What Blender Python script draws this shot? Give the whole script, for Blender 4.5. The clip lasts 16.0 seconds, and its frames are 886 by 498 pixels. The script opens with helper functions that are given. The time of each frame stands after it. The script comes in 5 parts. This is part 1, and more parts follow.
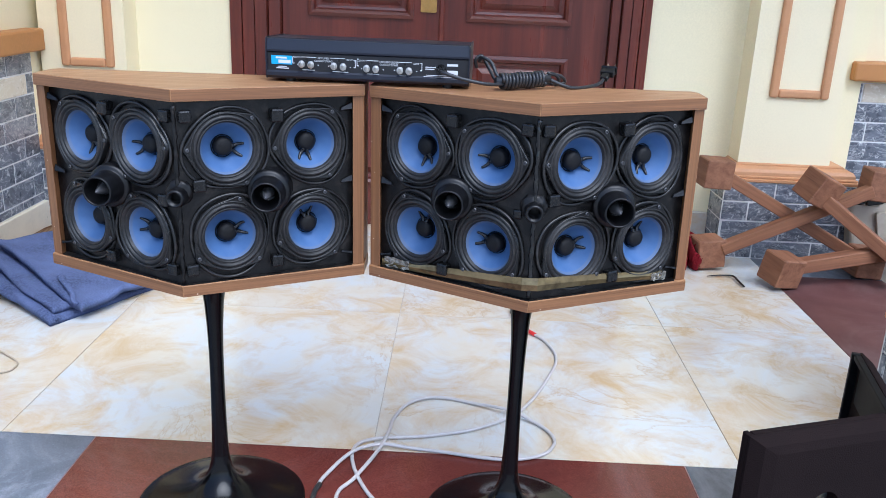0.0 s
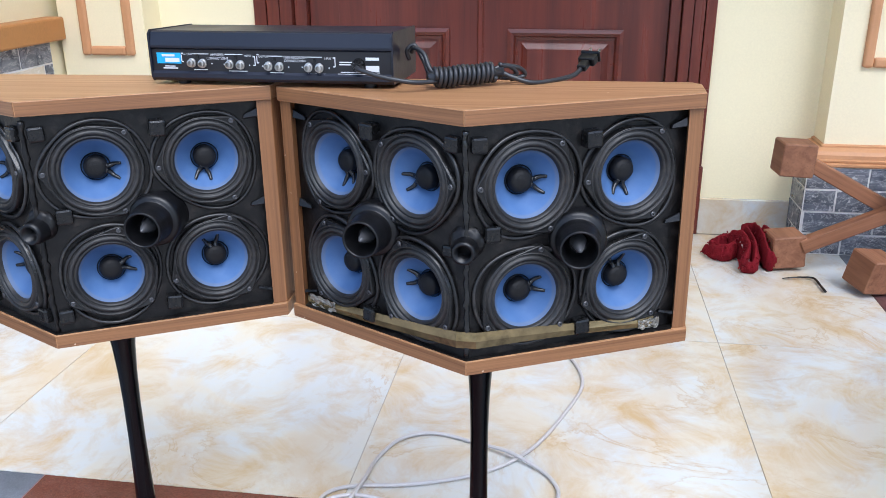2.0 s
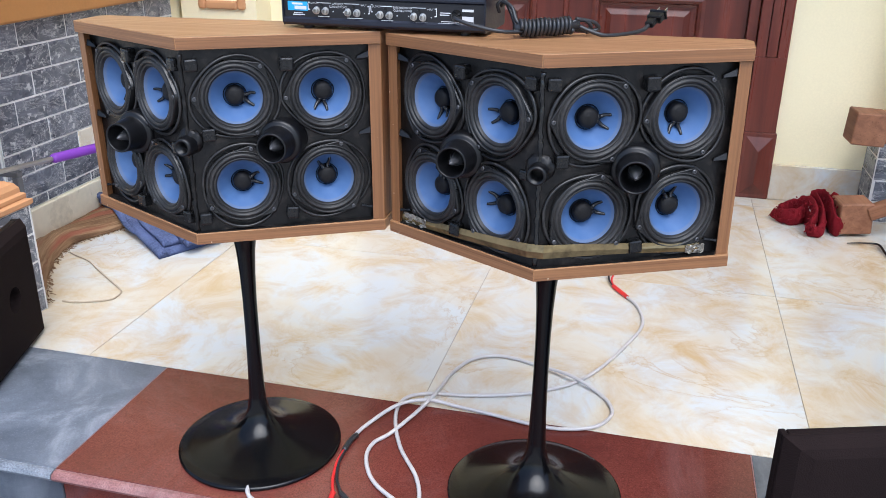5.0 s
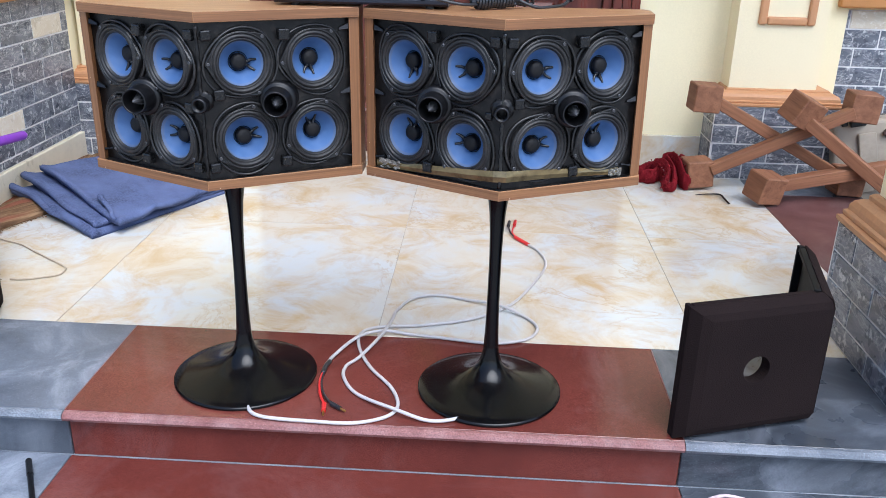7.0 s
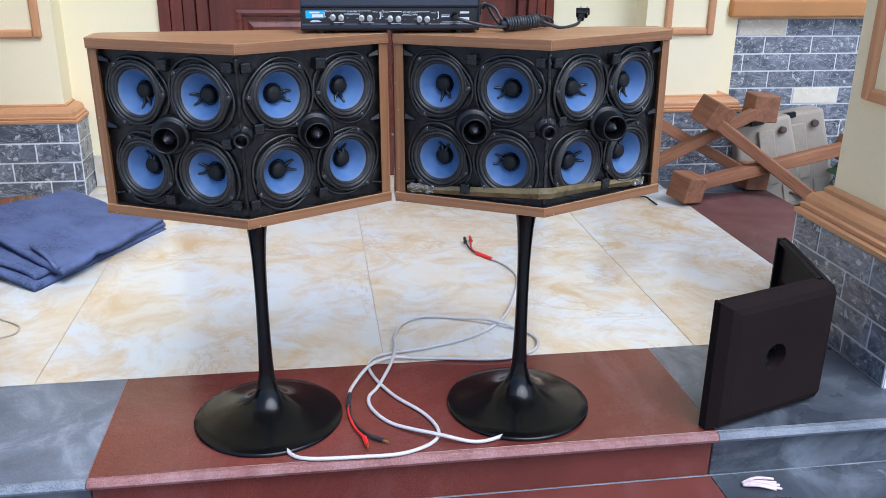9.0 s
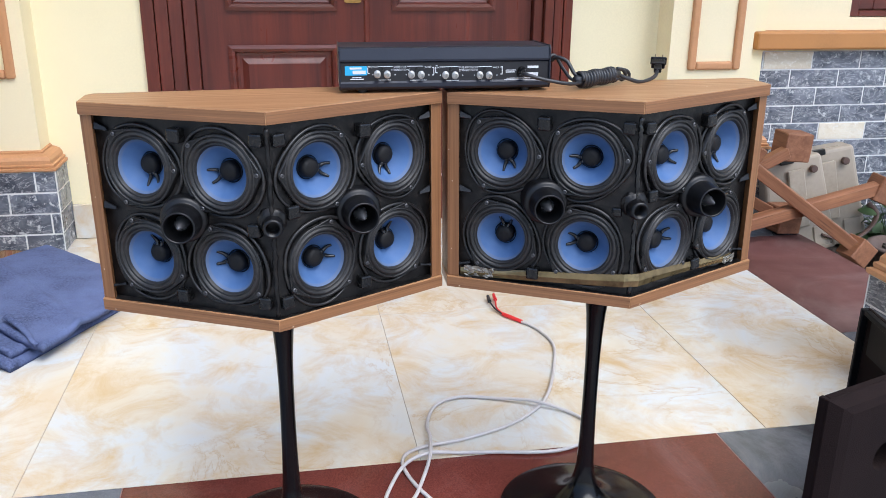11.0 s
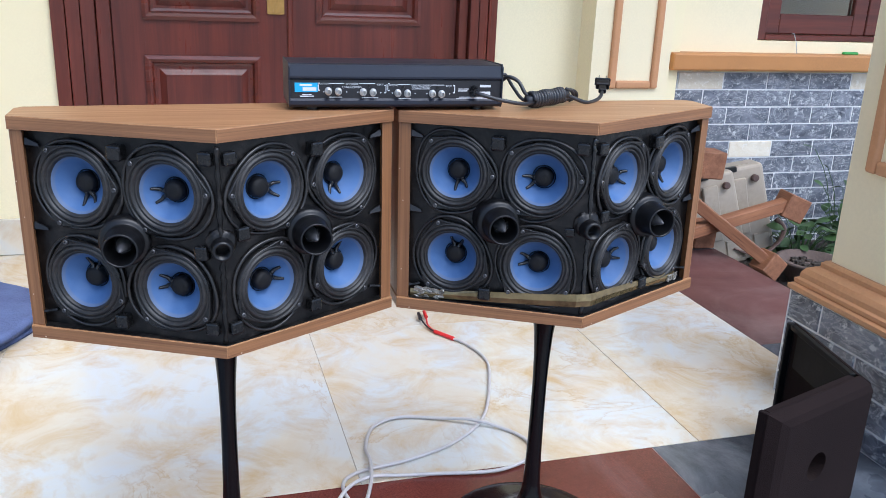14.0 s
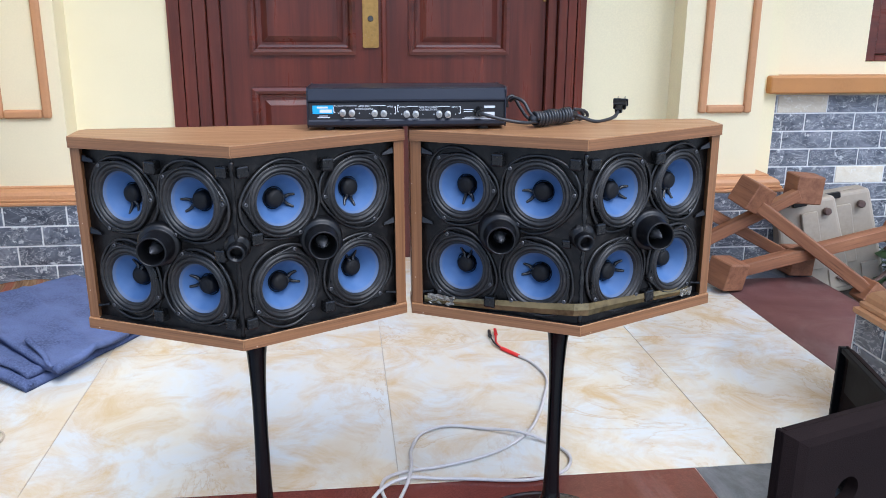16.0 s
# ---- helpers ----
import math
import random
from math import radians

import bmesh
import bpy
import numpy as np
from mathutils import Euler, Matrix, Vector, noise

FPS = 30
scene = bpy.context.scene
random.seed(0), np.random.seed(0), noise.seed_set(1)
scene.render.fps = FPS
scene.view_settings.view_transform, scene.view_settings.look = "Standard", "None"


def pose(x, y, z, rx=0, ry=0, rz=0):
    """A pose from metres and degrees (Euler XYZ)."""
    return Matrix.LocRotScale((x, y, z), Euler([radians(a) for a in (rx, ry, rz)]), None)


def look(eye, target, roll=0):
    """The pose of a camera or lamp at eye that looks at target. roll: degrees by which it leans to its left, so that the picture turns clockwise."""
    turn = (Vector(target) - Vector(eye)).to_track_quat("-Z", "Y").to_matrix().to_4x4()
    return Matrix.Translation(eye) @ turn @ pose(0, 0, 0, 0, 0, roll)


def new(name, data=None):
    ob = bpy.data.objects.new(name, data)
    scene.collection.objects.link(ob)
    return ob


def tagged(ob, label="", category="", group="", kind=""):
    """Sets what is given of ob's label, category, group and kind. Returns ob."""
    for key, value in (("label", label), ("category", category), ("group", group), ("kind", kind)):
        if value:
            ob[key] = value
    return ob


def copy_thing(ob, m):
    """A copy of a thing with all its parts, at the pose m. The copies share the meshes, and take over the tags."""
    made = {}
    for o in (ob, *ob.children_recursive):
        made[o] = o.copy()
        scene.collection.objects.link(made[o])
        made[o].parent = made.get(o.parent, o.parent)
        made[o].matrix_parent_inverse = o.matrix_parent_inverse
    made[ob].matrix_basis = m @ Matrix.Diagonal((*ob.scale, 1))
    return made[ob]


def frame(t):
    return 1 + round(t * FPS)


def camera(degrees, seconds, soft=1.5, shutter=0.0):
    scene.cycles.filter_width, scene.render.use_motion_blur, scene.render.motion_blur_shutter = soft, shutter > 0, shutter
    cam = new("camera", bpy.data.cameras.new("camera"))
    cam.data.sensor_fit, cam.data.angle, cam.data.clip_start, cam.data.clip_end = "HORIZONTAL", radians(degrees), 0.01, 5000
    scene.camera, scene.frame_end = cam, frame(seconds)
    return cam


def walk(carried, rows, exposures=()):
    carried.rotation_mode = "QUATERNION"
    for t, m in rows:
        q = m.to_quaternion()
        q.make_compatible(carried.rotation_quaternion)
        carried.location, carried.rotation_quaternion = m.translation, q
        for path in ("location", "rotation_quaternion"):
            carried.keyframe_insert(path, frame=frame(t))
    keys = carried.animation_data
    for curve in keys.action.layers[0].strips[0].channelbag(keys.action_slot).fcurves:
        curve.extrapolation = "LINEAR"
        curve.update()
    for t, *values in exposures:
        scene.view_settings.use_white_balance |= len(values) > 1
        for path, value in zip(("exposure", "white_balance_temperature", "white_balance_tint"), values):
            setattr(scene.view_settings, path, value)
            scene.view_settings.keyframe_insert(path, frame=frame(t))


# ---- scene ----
cam = camera(55.0, 16.0, soft=0.65)
PATH = [
    (0, (0.04, 0.044, 0.959), (0.014, 1.949, 0.349), 2.5),
    (0.5, (0.103, 0.112, 0.943), (0.136, 1.992, 0.261), 1.8),
    (1, (0.157, 0.229, 0.953), (0.158, 2.117, 0.291), 1.3),
    (1.5, (0.207, 0.328, 0.962), (0.09, 2.216, 0.312), -0.3),
    (2, (0.265, 0.359, 0.964), (-0.013, 2.218, 0.282), -0.2),
    (2.5, (0.405, 0.348, 0.957), (-0.025, 2.166, 0.243), 2.1),
    (3, (0.503, 0.273, 0.959), (-0.115, 2.017, 0.198), 2.2),
    (3.5, (0.51, 0.229, 0.955), (-0.158, 1.96, 0.208), 1.2),
    (3.7, (0.485, 0.227, 0.978), (-0.159, 1.963, 0.221), 0.6),
    (5.8, (0.247, 0.078, 0.945), (-0.039, 1.906, 0.187), 2.9),
    (6, (0.24, 0.054, 0.934), (0.011, 1.882, 0.155), 3.3),
    (6.5, (0.2, -0.078, 0.934), (0.11, 1.758, 0.148), 3.0),
    (7, (0.123, -0.204, 0.954), (0.042, 1.655, 0.221), 1.5),
    (7.5, (-0.011, -0.229, 0.976), (-0.067, 1.66, 0.321), 0.4),
    (8, (-0.162, -0.246, 0.973), (-0.036, 1.639, 0.317), 0.0),
    (8.2, (-0.197, -0.251, 0.969), (0.004, 1.623, 0.3), 0.7),
    (10.3, (-0.268, 0.045, 0.951), (0.041, 1.894, 0.255), 0.7),
    (10.5, (-0.271, 0.074, 0.954), (0.031, 1.925, 0.258), 0.8),
    (11, (-0.35, 0.116, 0.983), (-0.004, 1.977, 0.337), 0.6),
    (11.5, (-0.436, 0.146, 0.998), (0.018, 1.998, 0.397), 0.6),
    (12, (-0.456, 0.165, 0.992), (0.055, 2.004, 0.392), 1.5),
    (12.5, (-0.459, 0.177, 0.992), (0.07, 2.014, 0.404), 2.8),
    (13, (-0.457, 0.18, 0.994), (0.085, 2.016, 0.415), 3.1),
    (13.5, (-0.455, 0.172, 0.994), (0.096, 2.005, 0.41), 2.6),
    (14, (-0.411, 0.158, 0.986), (0.148, 1.978, 0.373), 2.4),
    (14.5, (-0.334, 0.142, 0.981), (0.175, 1.97, 0.349), 2.3),
    (15, (-0.267, 0.115, 0.983), (0.096, 1.981, 0.363), 0.9),
    (15.5, (-0.224, 0.073, 0.983), (0.057, 1.963, 0.393), 0.5),
    (16, (-0.218, 0.015, 0.987), (0.014, 1.923, 0.435), 0.4),
]
walk(cam, [(t, look(eye, target, roll)) for t, eye, target, roll in PATH], exposures=[(0, 0.69, 5250, 9), (1, 0.78, 5550, 9), (2.5, 0.81, 5520, 9), (3.5, 0.78, 5800, 9), (6, 0.78, 5600, 9), (6.5, 0.78, 5600, 9), (7, 0.80, 5530, 9), (7.5, 0.58, 5420, 9), (8, 0.61, 5320, 9), (10.5, 0.70, 5600, 9), (11, 0.77, 5750, 9), (12, 0.71, 5430, 9), (14, 0.73, 5430, 9), (16, 0.70, 5420, 9)])

# ---- light ----
world = bpy.data.worlds.new("sky")
world.use_nodes = True
scene.world = world
_nt = world.node_tree
_sky = _nt.nodes.new("ShaderNodeTexSky")
_sky.sky_type, _sky.sun_disc = "NISHITA", False
_sky.sun_elevation, _sky.sun_rotation = radians(58), radians(153)
_sky.air_density, _sky.dust_density = 1.0, 3.0
_nt.links.new(_sky.outputs[0], _nt.nodes["Background"].inputs[0])
_nt.nodes["Background"].inputs[1].default_value = 0.15
sun = new("sun", bpy.data.lights.new("sun", "SUN"))
sun.data.energy, sun.data.angle, sun.data.color = 1.8, radians(48), (1.0, 0.97, 0.93)
sun.matrix_world = look((0.9, -1.8, 3.2), (0, 0, 0))


# ---- materials ----
class Nodes:
    def __init__(self, name):
        self.mat = bpy.data.materials.new(name)
        self.mat.use_nodes = True
        self.t = self.mat.node_tree
        self.b = self.t.nodes["Principled BSDF"]
        self.b.inputs["Specular IOR Level"].default_value = 0.5

    def add(self, kind, **kw):
        n = self.t.nodes.new(kind)
        for k, v in kw.items():
            n.inputs[k.replace("_", " ")].default_value = v
        return n

    def link(self, a, b):
        self.t.links.new(a, b)

    def coords(self, scale=(1, 1, 1), rnd=False):
        tc = self.t.nodes.new("ShaderNodeTexCoord")
        mp = self.t.nodes.new("ShaderNodeMapping")
        mp.inputs["Scale"].default_value = scale
        self.link(tc.outputs["Object"], mp.inputs["Vector"])
        if rnd:
            oi = self.t.nodes.new("ShaderNodeObjectInfo")
            vm = self.t.nodes.new("ShaderNodeVectorMath")
            vm.operation = "SCALE"
            vm.inputs[0].default_value = (37.0, 53.0, 71.0)
            self.link(oi.outputs["Random"], vm.inputs["Scale"])
            self.link(vm.outputs[0], mp.inputs["Location"])
        return mp.outputs["Vector"]

    def noise(self, vec, scale, detail=4, rough=0.55, dist=0.0):
        n = self.add("ShaderNodeTexNoise", Scale=scale, Detail=detail, Roughness=rough, Distortion=dist)
        self.link(vec, n.inputs["Vector"])
        return n.outputs["Fac"]

    def ramp(self, fac, stops, interp="LINEAR"):
        r = self.t.nodes.new("ShaderNodeValToRGB")
        r.color_ramp.interpolation = interp
        while len(r.color_ramp.elements) < len(stops):
            r.color_ramp.elements.new(0.5)
        for e, (p, c) in zip(r.color_ramp.elements, stops):
            e.position = p
            e.color = (*c, 1) if len(c) == 3 else c
        self.link(fac, r.inputs[0])
        return r.outputs[0]

    def mix(self, fac, a, b, mode="MIX"):
        m = self.t.nodes.new("ShaderNodeMix")
        m.data_type, m.blend_type = "RGBA", mode
        for s, v in ((m.inputs[0], fac), (m.inputs[6], a), (m.inputs[7], b)):
            if hasattr(v, "links"):
                self.link(v, s)
            elif isinstance(v, (int, float)):
                s.default_value = v
            else:
                s.default_value = (*v, 1)
        return m.outputs[2]

    def bump(self, h, strength=0.2, dist=0.01):
        n = self.add("ShaderNodeBump", Strength=strength, Distance=dist)
        self.link(h, n.inputs["Height"])
        self.link(n.outputs[0], self.b.inputs["Normal"])

    def done(self, col, rough=0.5, metal=0.0, spec=None, coat=0.0):
        for key, v in (("Base Color", col), ("Roughness", rough), ("Metallic", metal), ("Coat Weight", coat)):
            if hasattr(v, "links"):
                self.link(v, self.b.inputs[key])
            elif isinstance(v, (int, float)):
                self.b.inputs[key].default_value = v
            else:
                self.b.inputs[key].default_value = (*v, 1)
        if spec is not None:
            self.b.inputs["Specular IOR Level"].default_value = spec
        return self.mat


def tint(c, k):
    return tuple(min(1.0, x * k) for x in c)


def plain(name, c, rough=0.5, metal=0.0, var=0.18, big=5.0, fine=90.0, bump=0.12, bdist=0.002, spec=None, coat=0.0, rnd=False, rvar=0.08, dust=0.0):
    """One colour with stains, grain and fine relief."""
    n = Nodes(name)
    v = n.coords(rnd=rnd)
    a, b = n.noise(v, big, 4), n.noise(v, fine, 3)
    col = n.ramp(a, [(0.3, tint(c, 1 - var)), (0.7, tint(c, 1 + var))])
    col = n.mix(n.ramp(b, [(0.35, (0, 0, 0)), (0.75, (1, 1, 1))]), col, tint(c, 1 + var * 0.6))
    # pale brown patches: dust, and on the baffle a painted sheen too
    if dust:
        d = n.ramp(n.noise(v, 38, 9, 0.72, 0.6), [(0.50, (0, 0, 0)), (0.70, (dust,) * 3)])
        col = n.mix(d, col, (0.15, 0.125, 0.105))
    n.bump(b, bump, bdist)
    r = n.ramp(a, [(0.25, (max(rough - rvar, 0.03),) * 3), (0.75, (min(rough + rvar, 1),) * 3)])
    return n.done(col, r, metal, spec, coat)


def wood(name, dark, light, axis, rough=0.4, streak=60.0, along=2.2, coat=0.0, bump=0.1, rnd=False, pores=True, blotch=0.45, chips=False):
    """Grain that runs along the axis 0, 1 or 2."""
    n = Nodes(name)
    s = [streak] * 3
    s[axis] = along
    v = n.coords(tuple(s), rnd)
    w = n.coords((4, 4, 4), rnd)
    g = n.noise(v, 1.0, 6, 0.65, 0.4)
    col = n.ramp(g, [(0.28, dark), (0.5, tuple((a + b) / 2 for a, b in zip(dark, light))), (0.72, light)])
    col = n.mix(n.ramp(n.noise(w, 1.0, 3), [(0.3, (0, 0, 0)), (0.75, (blotch,) * 3)]), col, tint(dark, 0.9))
    if pores:
        s2 = [streak * 4.5] * 3
        s2[axis] = along * 3
        p = n.noise(n.coords(tuple(s2), rnd), 1.0, 2)
        col = n.mix(n.ramp(p, [(0.62, (0, 0, 0)), (0.74, (0.6, 0.6, 0.6))]), col, tint(dark, 0.45))
    if chips:
        c = n.noise(n.coords((75, 75, 75)), 1.0, 2)
        col = n.mix(n.ramp(c, [(0.755, (0, 0, 0)), (0.77, (0.8, 0.8, 0.8))]), col, (0.62, 0.50, 0.38))
    n.bump(g, bump, 0.001)
    return n.done(col, n.ramp(g, [(0.3, (rough + 0.07,) * 3), (0.7, (rough - 0.05,) * 3)]), 0, None, coat)


def marble_tile():
    n = Nodes("cream_tile")
    v = n.coords((1, 1, 1), True)
    big = n.noise(v, 3.0, 5, 0.6, 0.8)
    col = n.ramp(big, [(0.30, (0.62, 0.52, 0.375)), (0.46, (0.64, 0.60, 0.51)), (0.60, (0.60, 0.632, 0.645)), (0.8, (0.63, 0.575, 0.45))])
    cloud = n.ramp(n.noise(v, 6.4, 10, 0.68, 0.7), [(0.44, (0, 0, 0)), (0.56, (0.44, 0.44, 0.44)), (0.70, (0.95, 0.95, 0.95))])
    col = n.mix(cloud, col, (0.55, 0.395, 0.21))
    patch = n.ramp(n.noise(v, 2.3, 3), [(0.44, (0, 0, 0)), (0.58, (1, 1, 1))])
    line = n.ramp(n.noise(v, 3.8, 9, 0.62, 1.0), [(0.480, (0, 0, 0)), (0.497, (0.48, 0.48, 0.48)), (0.505, (0.20, 0.20, 0.20)), (0.545, (0, 0, 0))])
    col = n.mix(n.mix(1.0, line, patch, "MULTIPLY"), col, (0.46, 0.30, 0.135))
    n.bump(n.noise(v, 2.0, 2), 0.02, 0.002)
    return n.done(col, n.ramp(big, [(0.3, (0.13,) * 3), (0.7, (0.08,) * 3)]), 0, 0.45)


def granite(name, a, b, c, rough=0.25, cloud=3.0, speck=260.0, grime=(0.5, 0.5, 0.52), amount=0.3, grains=0.5):
    n = Nodes(name)
    v = n.coords(rnd=True)
    base = n.ramp(n.noise(v, cloud, 6, 0.62, 0.8), [(0.3, a), (0.55, b), (0.75, c)])
    sp = n.noise(v, speck, 2, 0.7)
    col = n.mix(n.ramp(sp, [(0.40, (grains,) * 3), (0.52, (0, 0, 0))]), base, tint(a, 0.55))
    col = n.mix(n.ramp(sp, [(0.62, (0, 0, 0)), (0.72, (grains,) * 3)]), col, tint(c, 1.4))
    dirt = n.ramp(n.noise(v, 1.9, 7, 0.7, 1.5), [(0.5, (0, 0, 0)), (0.8, (amount,) * 3)])
    col = n.mix(dirt, col, grime)
    n.bump(sp, 0.03, 0.001)
    return n.done(col, n.ramp(n.noise(v, 5, 5), [(0.3, (rough - 0.06,) * 3), (0.7, (rough + 0.14,) * 3)]), 0, 0.5)


def stone_tile(name, a, b, c, vein):
    n = Nodes(name)
    v = n.coords((1, 1, 1), True)
    w = n.coords((1, 1, 2.2), True)
    col = n.ramp(n.noise(w, 9.0, 7, 0.68, 1.0), [(0.28, a), (0.5, b), (0.74, c)])
    oi = n.t.nodes.new("ShaderNodeObjectInfo")
    col = n.mix(n.ramp(oi.outputs["Random"], [(0.0, (0.5,) * 3), (0.35, (0.1,) * 3), (1.0, (0.0,) * 3)]), col, tint(a, 0.75))
    line = n.ramp(n.noise(w, 6.0, 8, 0.72, 2.2), [(0.475, (0, 0, 0)), (0.497, (0.6, 0.6, 0.6)), (0.515, (0, 0, 0))])
    col = n.mix(line, col, vein)
    fleck = n.ramp(n.noise(v, 42.0, 3, 0.6), [(0.60, (0, 0, 0)), (0.66, (0.75, 0.75, 0.75))])
    col = n.mix(fleck, col, vein)
    n.bump(n.noise(v, 60, 4), 0.12, 0.002)
    return n.done(col, n.ramp(n.noise(v, 20, 3), [(0.3, (0.22,) * 3), (0.7, (0.40,) * 3)]), 0, 0.5)


PLASTER = plain("cream_plaster", (0.86, 0.77, 0.51), 0.75, var=0.05, big=1.6, fine=140, bump=0.18, bdist=0.001)
PLASTER_B = plain("ivory_plaster", (0.86, 0.76, 0.51), 0.75, var=0.05, big=1.6, fine=140, bump=0.18, bdist=0.001)
WHITEWASH = plain("white_ceiling_paint", (0.8, 0.78, 0.72), 0.85, var=0.04)
GROUT = plain("pale_grout", (0.70, 0.70, 0.69), 0.9, var=0.15, fine=200)
FLOOR_GROUT = plain("floor_grout", (0.44, 0.40, 0.34), 0.9, var=0.2, fine=200)
TRIM = plain("ochre_painted_moulding", (0.53, 0.27, 0.125), 0.55, var=0.10, big=4, fine=120, bump=0.1)
SILL = plain("ochre_painted_ledge", (0.45, 0.205, 0.062), 0.5, var=0.14, big=5, fine=110, bump=0.15)
CREAM_TILE = marble_tile()
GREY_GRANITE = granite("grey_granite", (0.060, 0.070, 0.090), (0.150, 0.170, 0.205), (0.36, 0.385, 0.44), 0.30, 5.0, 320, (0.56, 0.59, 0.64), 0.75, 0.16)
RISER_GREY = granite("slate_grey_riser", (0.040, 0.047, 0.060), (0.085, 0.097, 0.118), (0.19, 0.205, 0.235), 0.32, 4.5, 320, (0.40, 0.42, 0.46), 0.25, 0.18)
GREY_DARK = granite("dark_grey_granite", (0.026, 0.030, 0.038), (0.062, 0.071, 0.086), (0.17, 0.185, 0.215), 0.22, 5.0, 320, (0.36, 0.38, 0.42), 0.48, 0.2)
RED_GRANITE = granite("red_granite", (0.106, 0.024, 0.018), (0.150, 0.036, 0.026), (0.186, 0.050, 0.037), 0.12, 2.2, 420, (0.36, 0.25, 0.24), 0.20)
DUSTY_RED = granite("dusty_red_granite", (0.085, 0.030, 0.027), (0.120, 0.047, 0.043), (0.155, 0.068, 0.063), 0.50, 4.0, 320, (0.34, 0.26, 0.25), 0.40, 0.2)
WORN_RED = granite("worn_red_edge", (0.18, 0.065, 0.058), (0.28, 0.13, 0.12), (0.38, 0.22, 0.21), 0.45, 9, 300, (0.55, 0.48, 0.48), 0.5)
WORN_GREY = granite("worn_grey_edge", (0.11, 0.125, 0.15), (0.19, 0.21, 0.24), (0.30, 0.32, 0.36), 0.40, 9, 300, (0.50, 0.50, 0.54), 0.35)
STONE = stone_tile("slate_wall_tile", (0.048, 0.054, 0.070), (0.145, 0.158, 0.192), (0.31, 0.325, 0.37), (0.66, 0.67, 0.68))
PALE_STONE = stone_tile("pale_wall_tile", (0.70, 0.61, 0.46), (0.78, 0.70, 0.55), (0.83, 0.77, 0.64), (0.84, 0.80, 0.72))
SKIRT = plain("marble_skirting", (0.70, 0.64, 0.50), 0.3, var=0.14, big=7, fine=60, bump=0.03)
# one walnut in three tones: lit boards paler, shaded edges and sides darker
WALNUT_X = wood("walnut_veneer_lit", (0.225, 0.107, 0.044), (0.44, 0.240, 0.112), 0, 0.36, 170, 1.6, bump=0.05, blotch=0.12, chips=True, pores=False)
WALNUT_EDGE = wood("walnut_veneer_shaded_edge", (0.120, 0.049, 0.019), (0.335, 0.160, 0.066), 0, 0.36, 330, 3.0, bump=0.05, blotch=0.15, chips=True, pores=False)
WALNUT_Z = wood("walnut_veneer_shaded_side", (0.125, 0.051, 0.019), (0.295, 0.138, 0.055), 2, 0.38, 200, 2.0, bump=0.05, blotch=0.16, chips=True, pores=False)
MAHOGANY = wood("mahogany_upright", (0.058, 0.013, 0.009), (0.190, 0.041, 0.025), 2, 0.30, 20, 0.9, bump=0.06, pores=False, blotch=0.3)
MAHOGANY_X = wood("mahogany_level", (0.058, 0.013, 0.009), (0.180, 0.039, 0.024), 0, 0.30, 20, 0.9, bump=0.06, pores=False, blotch=0.3)
TEAK = wood("rough_red_timber", (0.17, 0.064, 0.028), (0.37, 0.165, 0.078), 0, 0.62, 45, 2.5, bump=0.3, rnd=True)
TEAK_END = wood("timber_block", (0.165, 0.064, 0.030), (0.37, 0.168, 0.084), 1, 0.62, 40, 3, bump=0.3, rnd=True)
BLACK = plain("black_plastic", (0.0045, 0.0045, 0.0052), 0.36, spec=0.35, var=0.35, big=14, fine=160, bump=0.15)
# the dust value here also paints the board's brownish sheen
BAFFLE = plain("black_painted_board", (0.0042, 0.0038, 0.0038), 0.40, spec=0.32, dust=0.16, var=0.5, big=14, fine=70, bump=0.45, bdist=0.003)
RUBBER = plain("worn_black_rubber", (0.0055, 0.0055, 0.0057), 0.30, spec=0.42, dust=0.09, var=0.45, big=18, fine=130, bump=0.25, rvar=0.15)
SURROUND = plain("grey_black_surround", (0.0155, 0.0150, 0.0150), 0.46, dust=0.14, spec=0.4, var=0.3, big=25, fine=200, bump=0.2)
CAP = plain("black_felt_cap", (0.006, 0.0055, 0.0055), 0.55, spec=0.3, var=0.3, fine=300, bump=0.3)
BEAD = plain("black_sealing_bead", (0.009, 0.0088, 0.009), 0.38, dust=0.18, var=0.3, big=30, fine=90, bump=0.2)
GLOSS = plain("shiny_black_glue", (0.008, 0.008, 0.008), 0.18, var=0.2, fine=60)
# black plastic made paler: the light falling into the port is in its colour
BULLET = plain("lit_black_bullet", (0.055, 0.055, 0.058), 0.28, var=0.2, fine=60)
LACQUER = plain("black_lacquered_metal", (0.0028, 0.0028, 0.0032), 0.17, spec=0.28, var=0.3, big=5, fine=40, bump=0.015, rvar=0.06)
EQ_BLACK = plain("satin_black_metal", (0.009, 0.011, 0.020), 0.36, spec=0.45, var=0.2, big=9, fine=220, bump=0.10)
EQ_PANEL = plain("matt_black_panel", (0.006, 0.006, 0.008), 0.5, var=0.2)
SCREW = plain("dull_steel", (0.10, 0.10, 0.105), 0.42, 0.8, var=0.25)
CHROME = plain("nickel_plated", (0.55, 0.54, 0.50), 0.25, 1.0, var=0.1)
NICKEL = plain("tarnished_nickel", (0.48, 0.46, 0.43), 0.35, 0.9, var=0.2)
BRASS = plain("aged_brass", (0.50, 0.30, 0.10), 0.36, 0.95, var=0.25, big=30)
INK = plain("white_print", (0.60, 0.61, 0.63), 0.6, var=0.05)
STICKER = plain("blue_label", (0.03, 0.33, 0.62), 0.4, var=0.1, big=20)
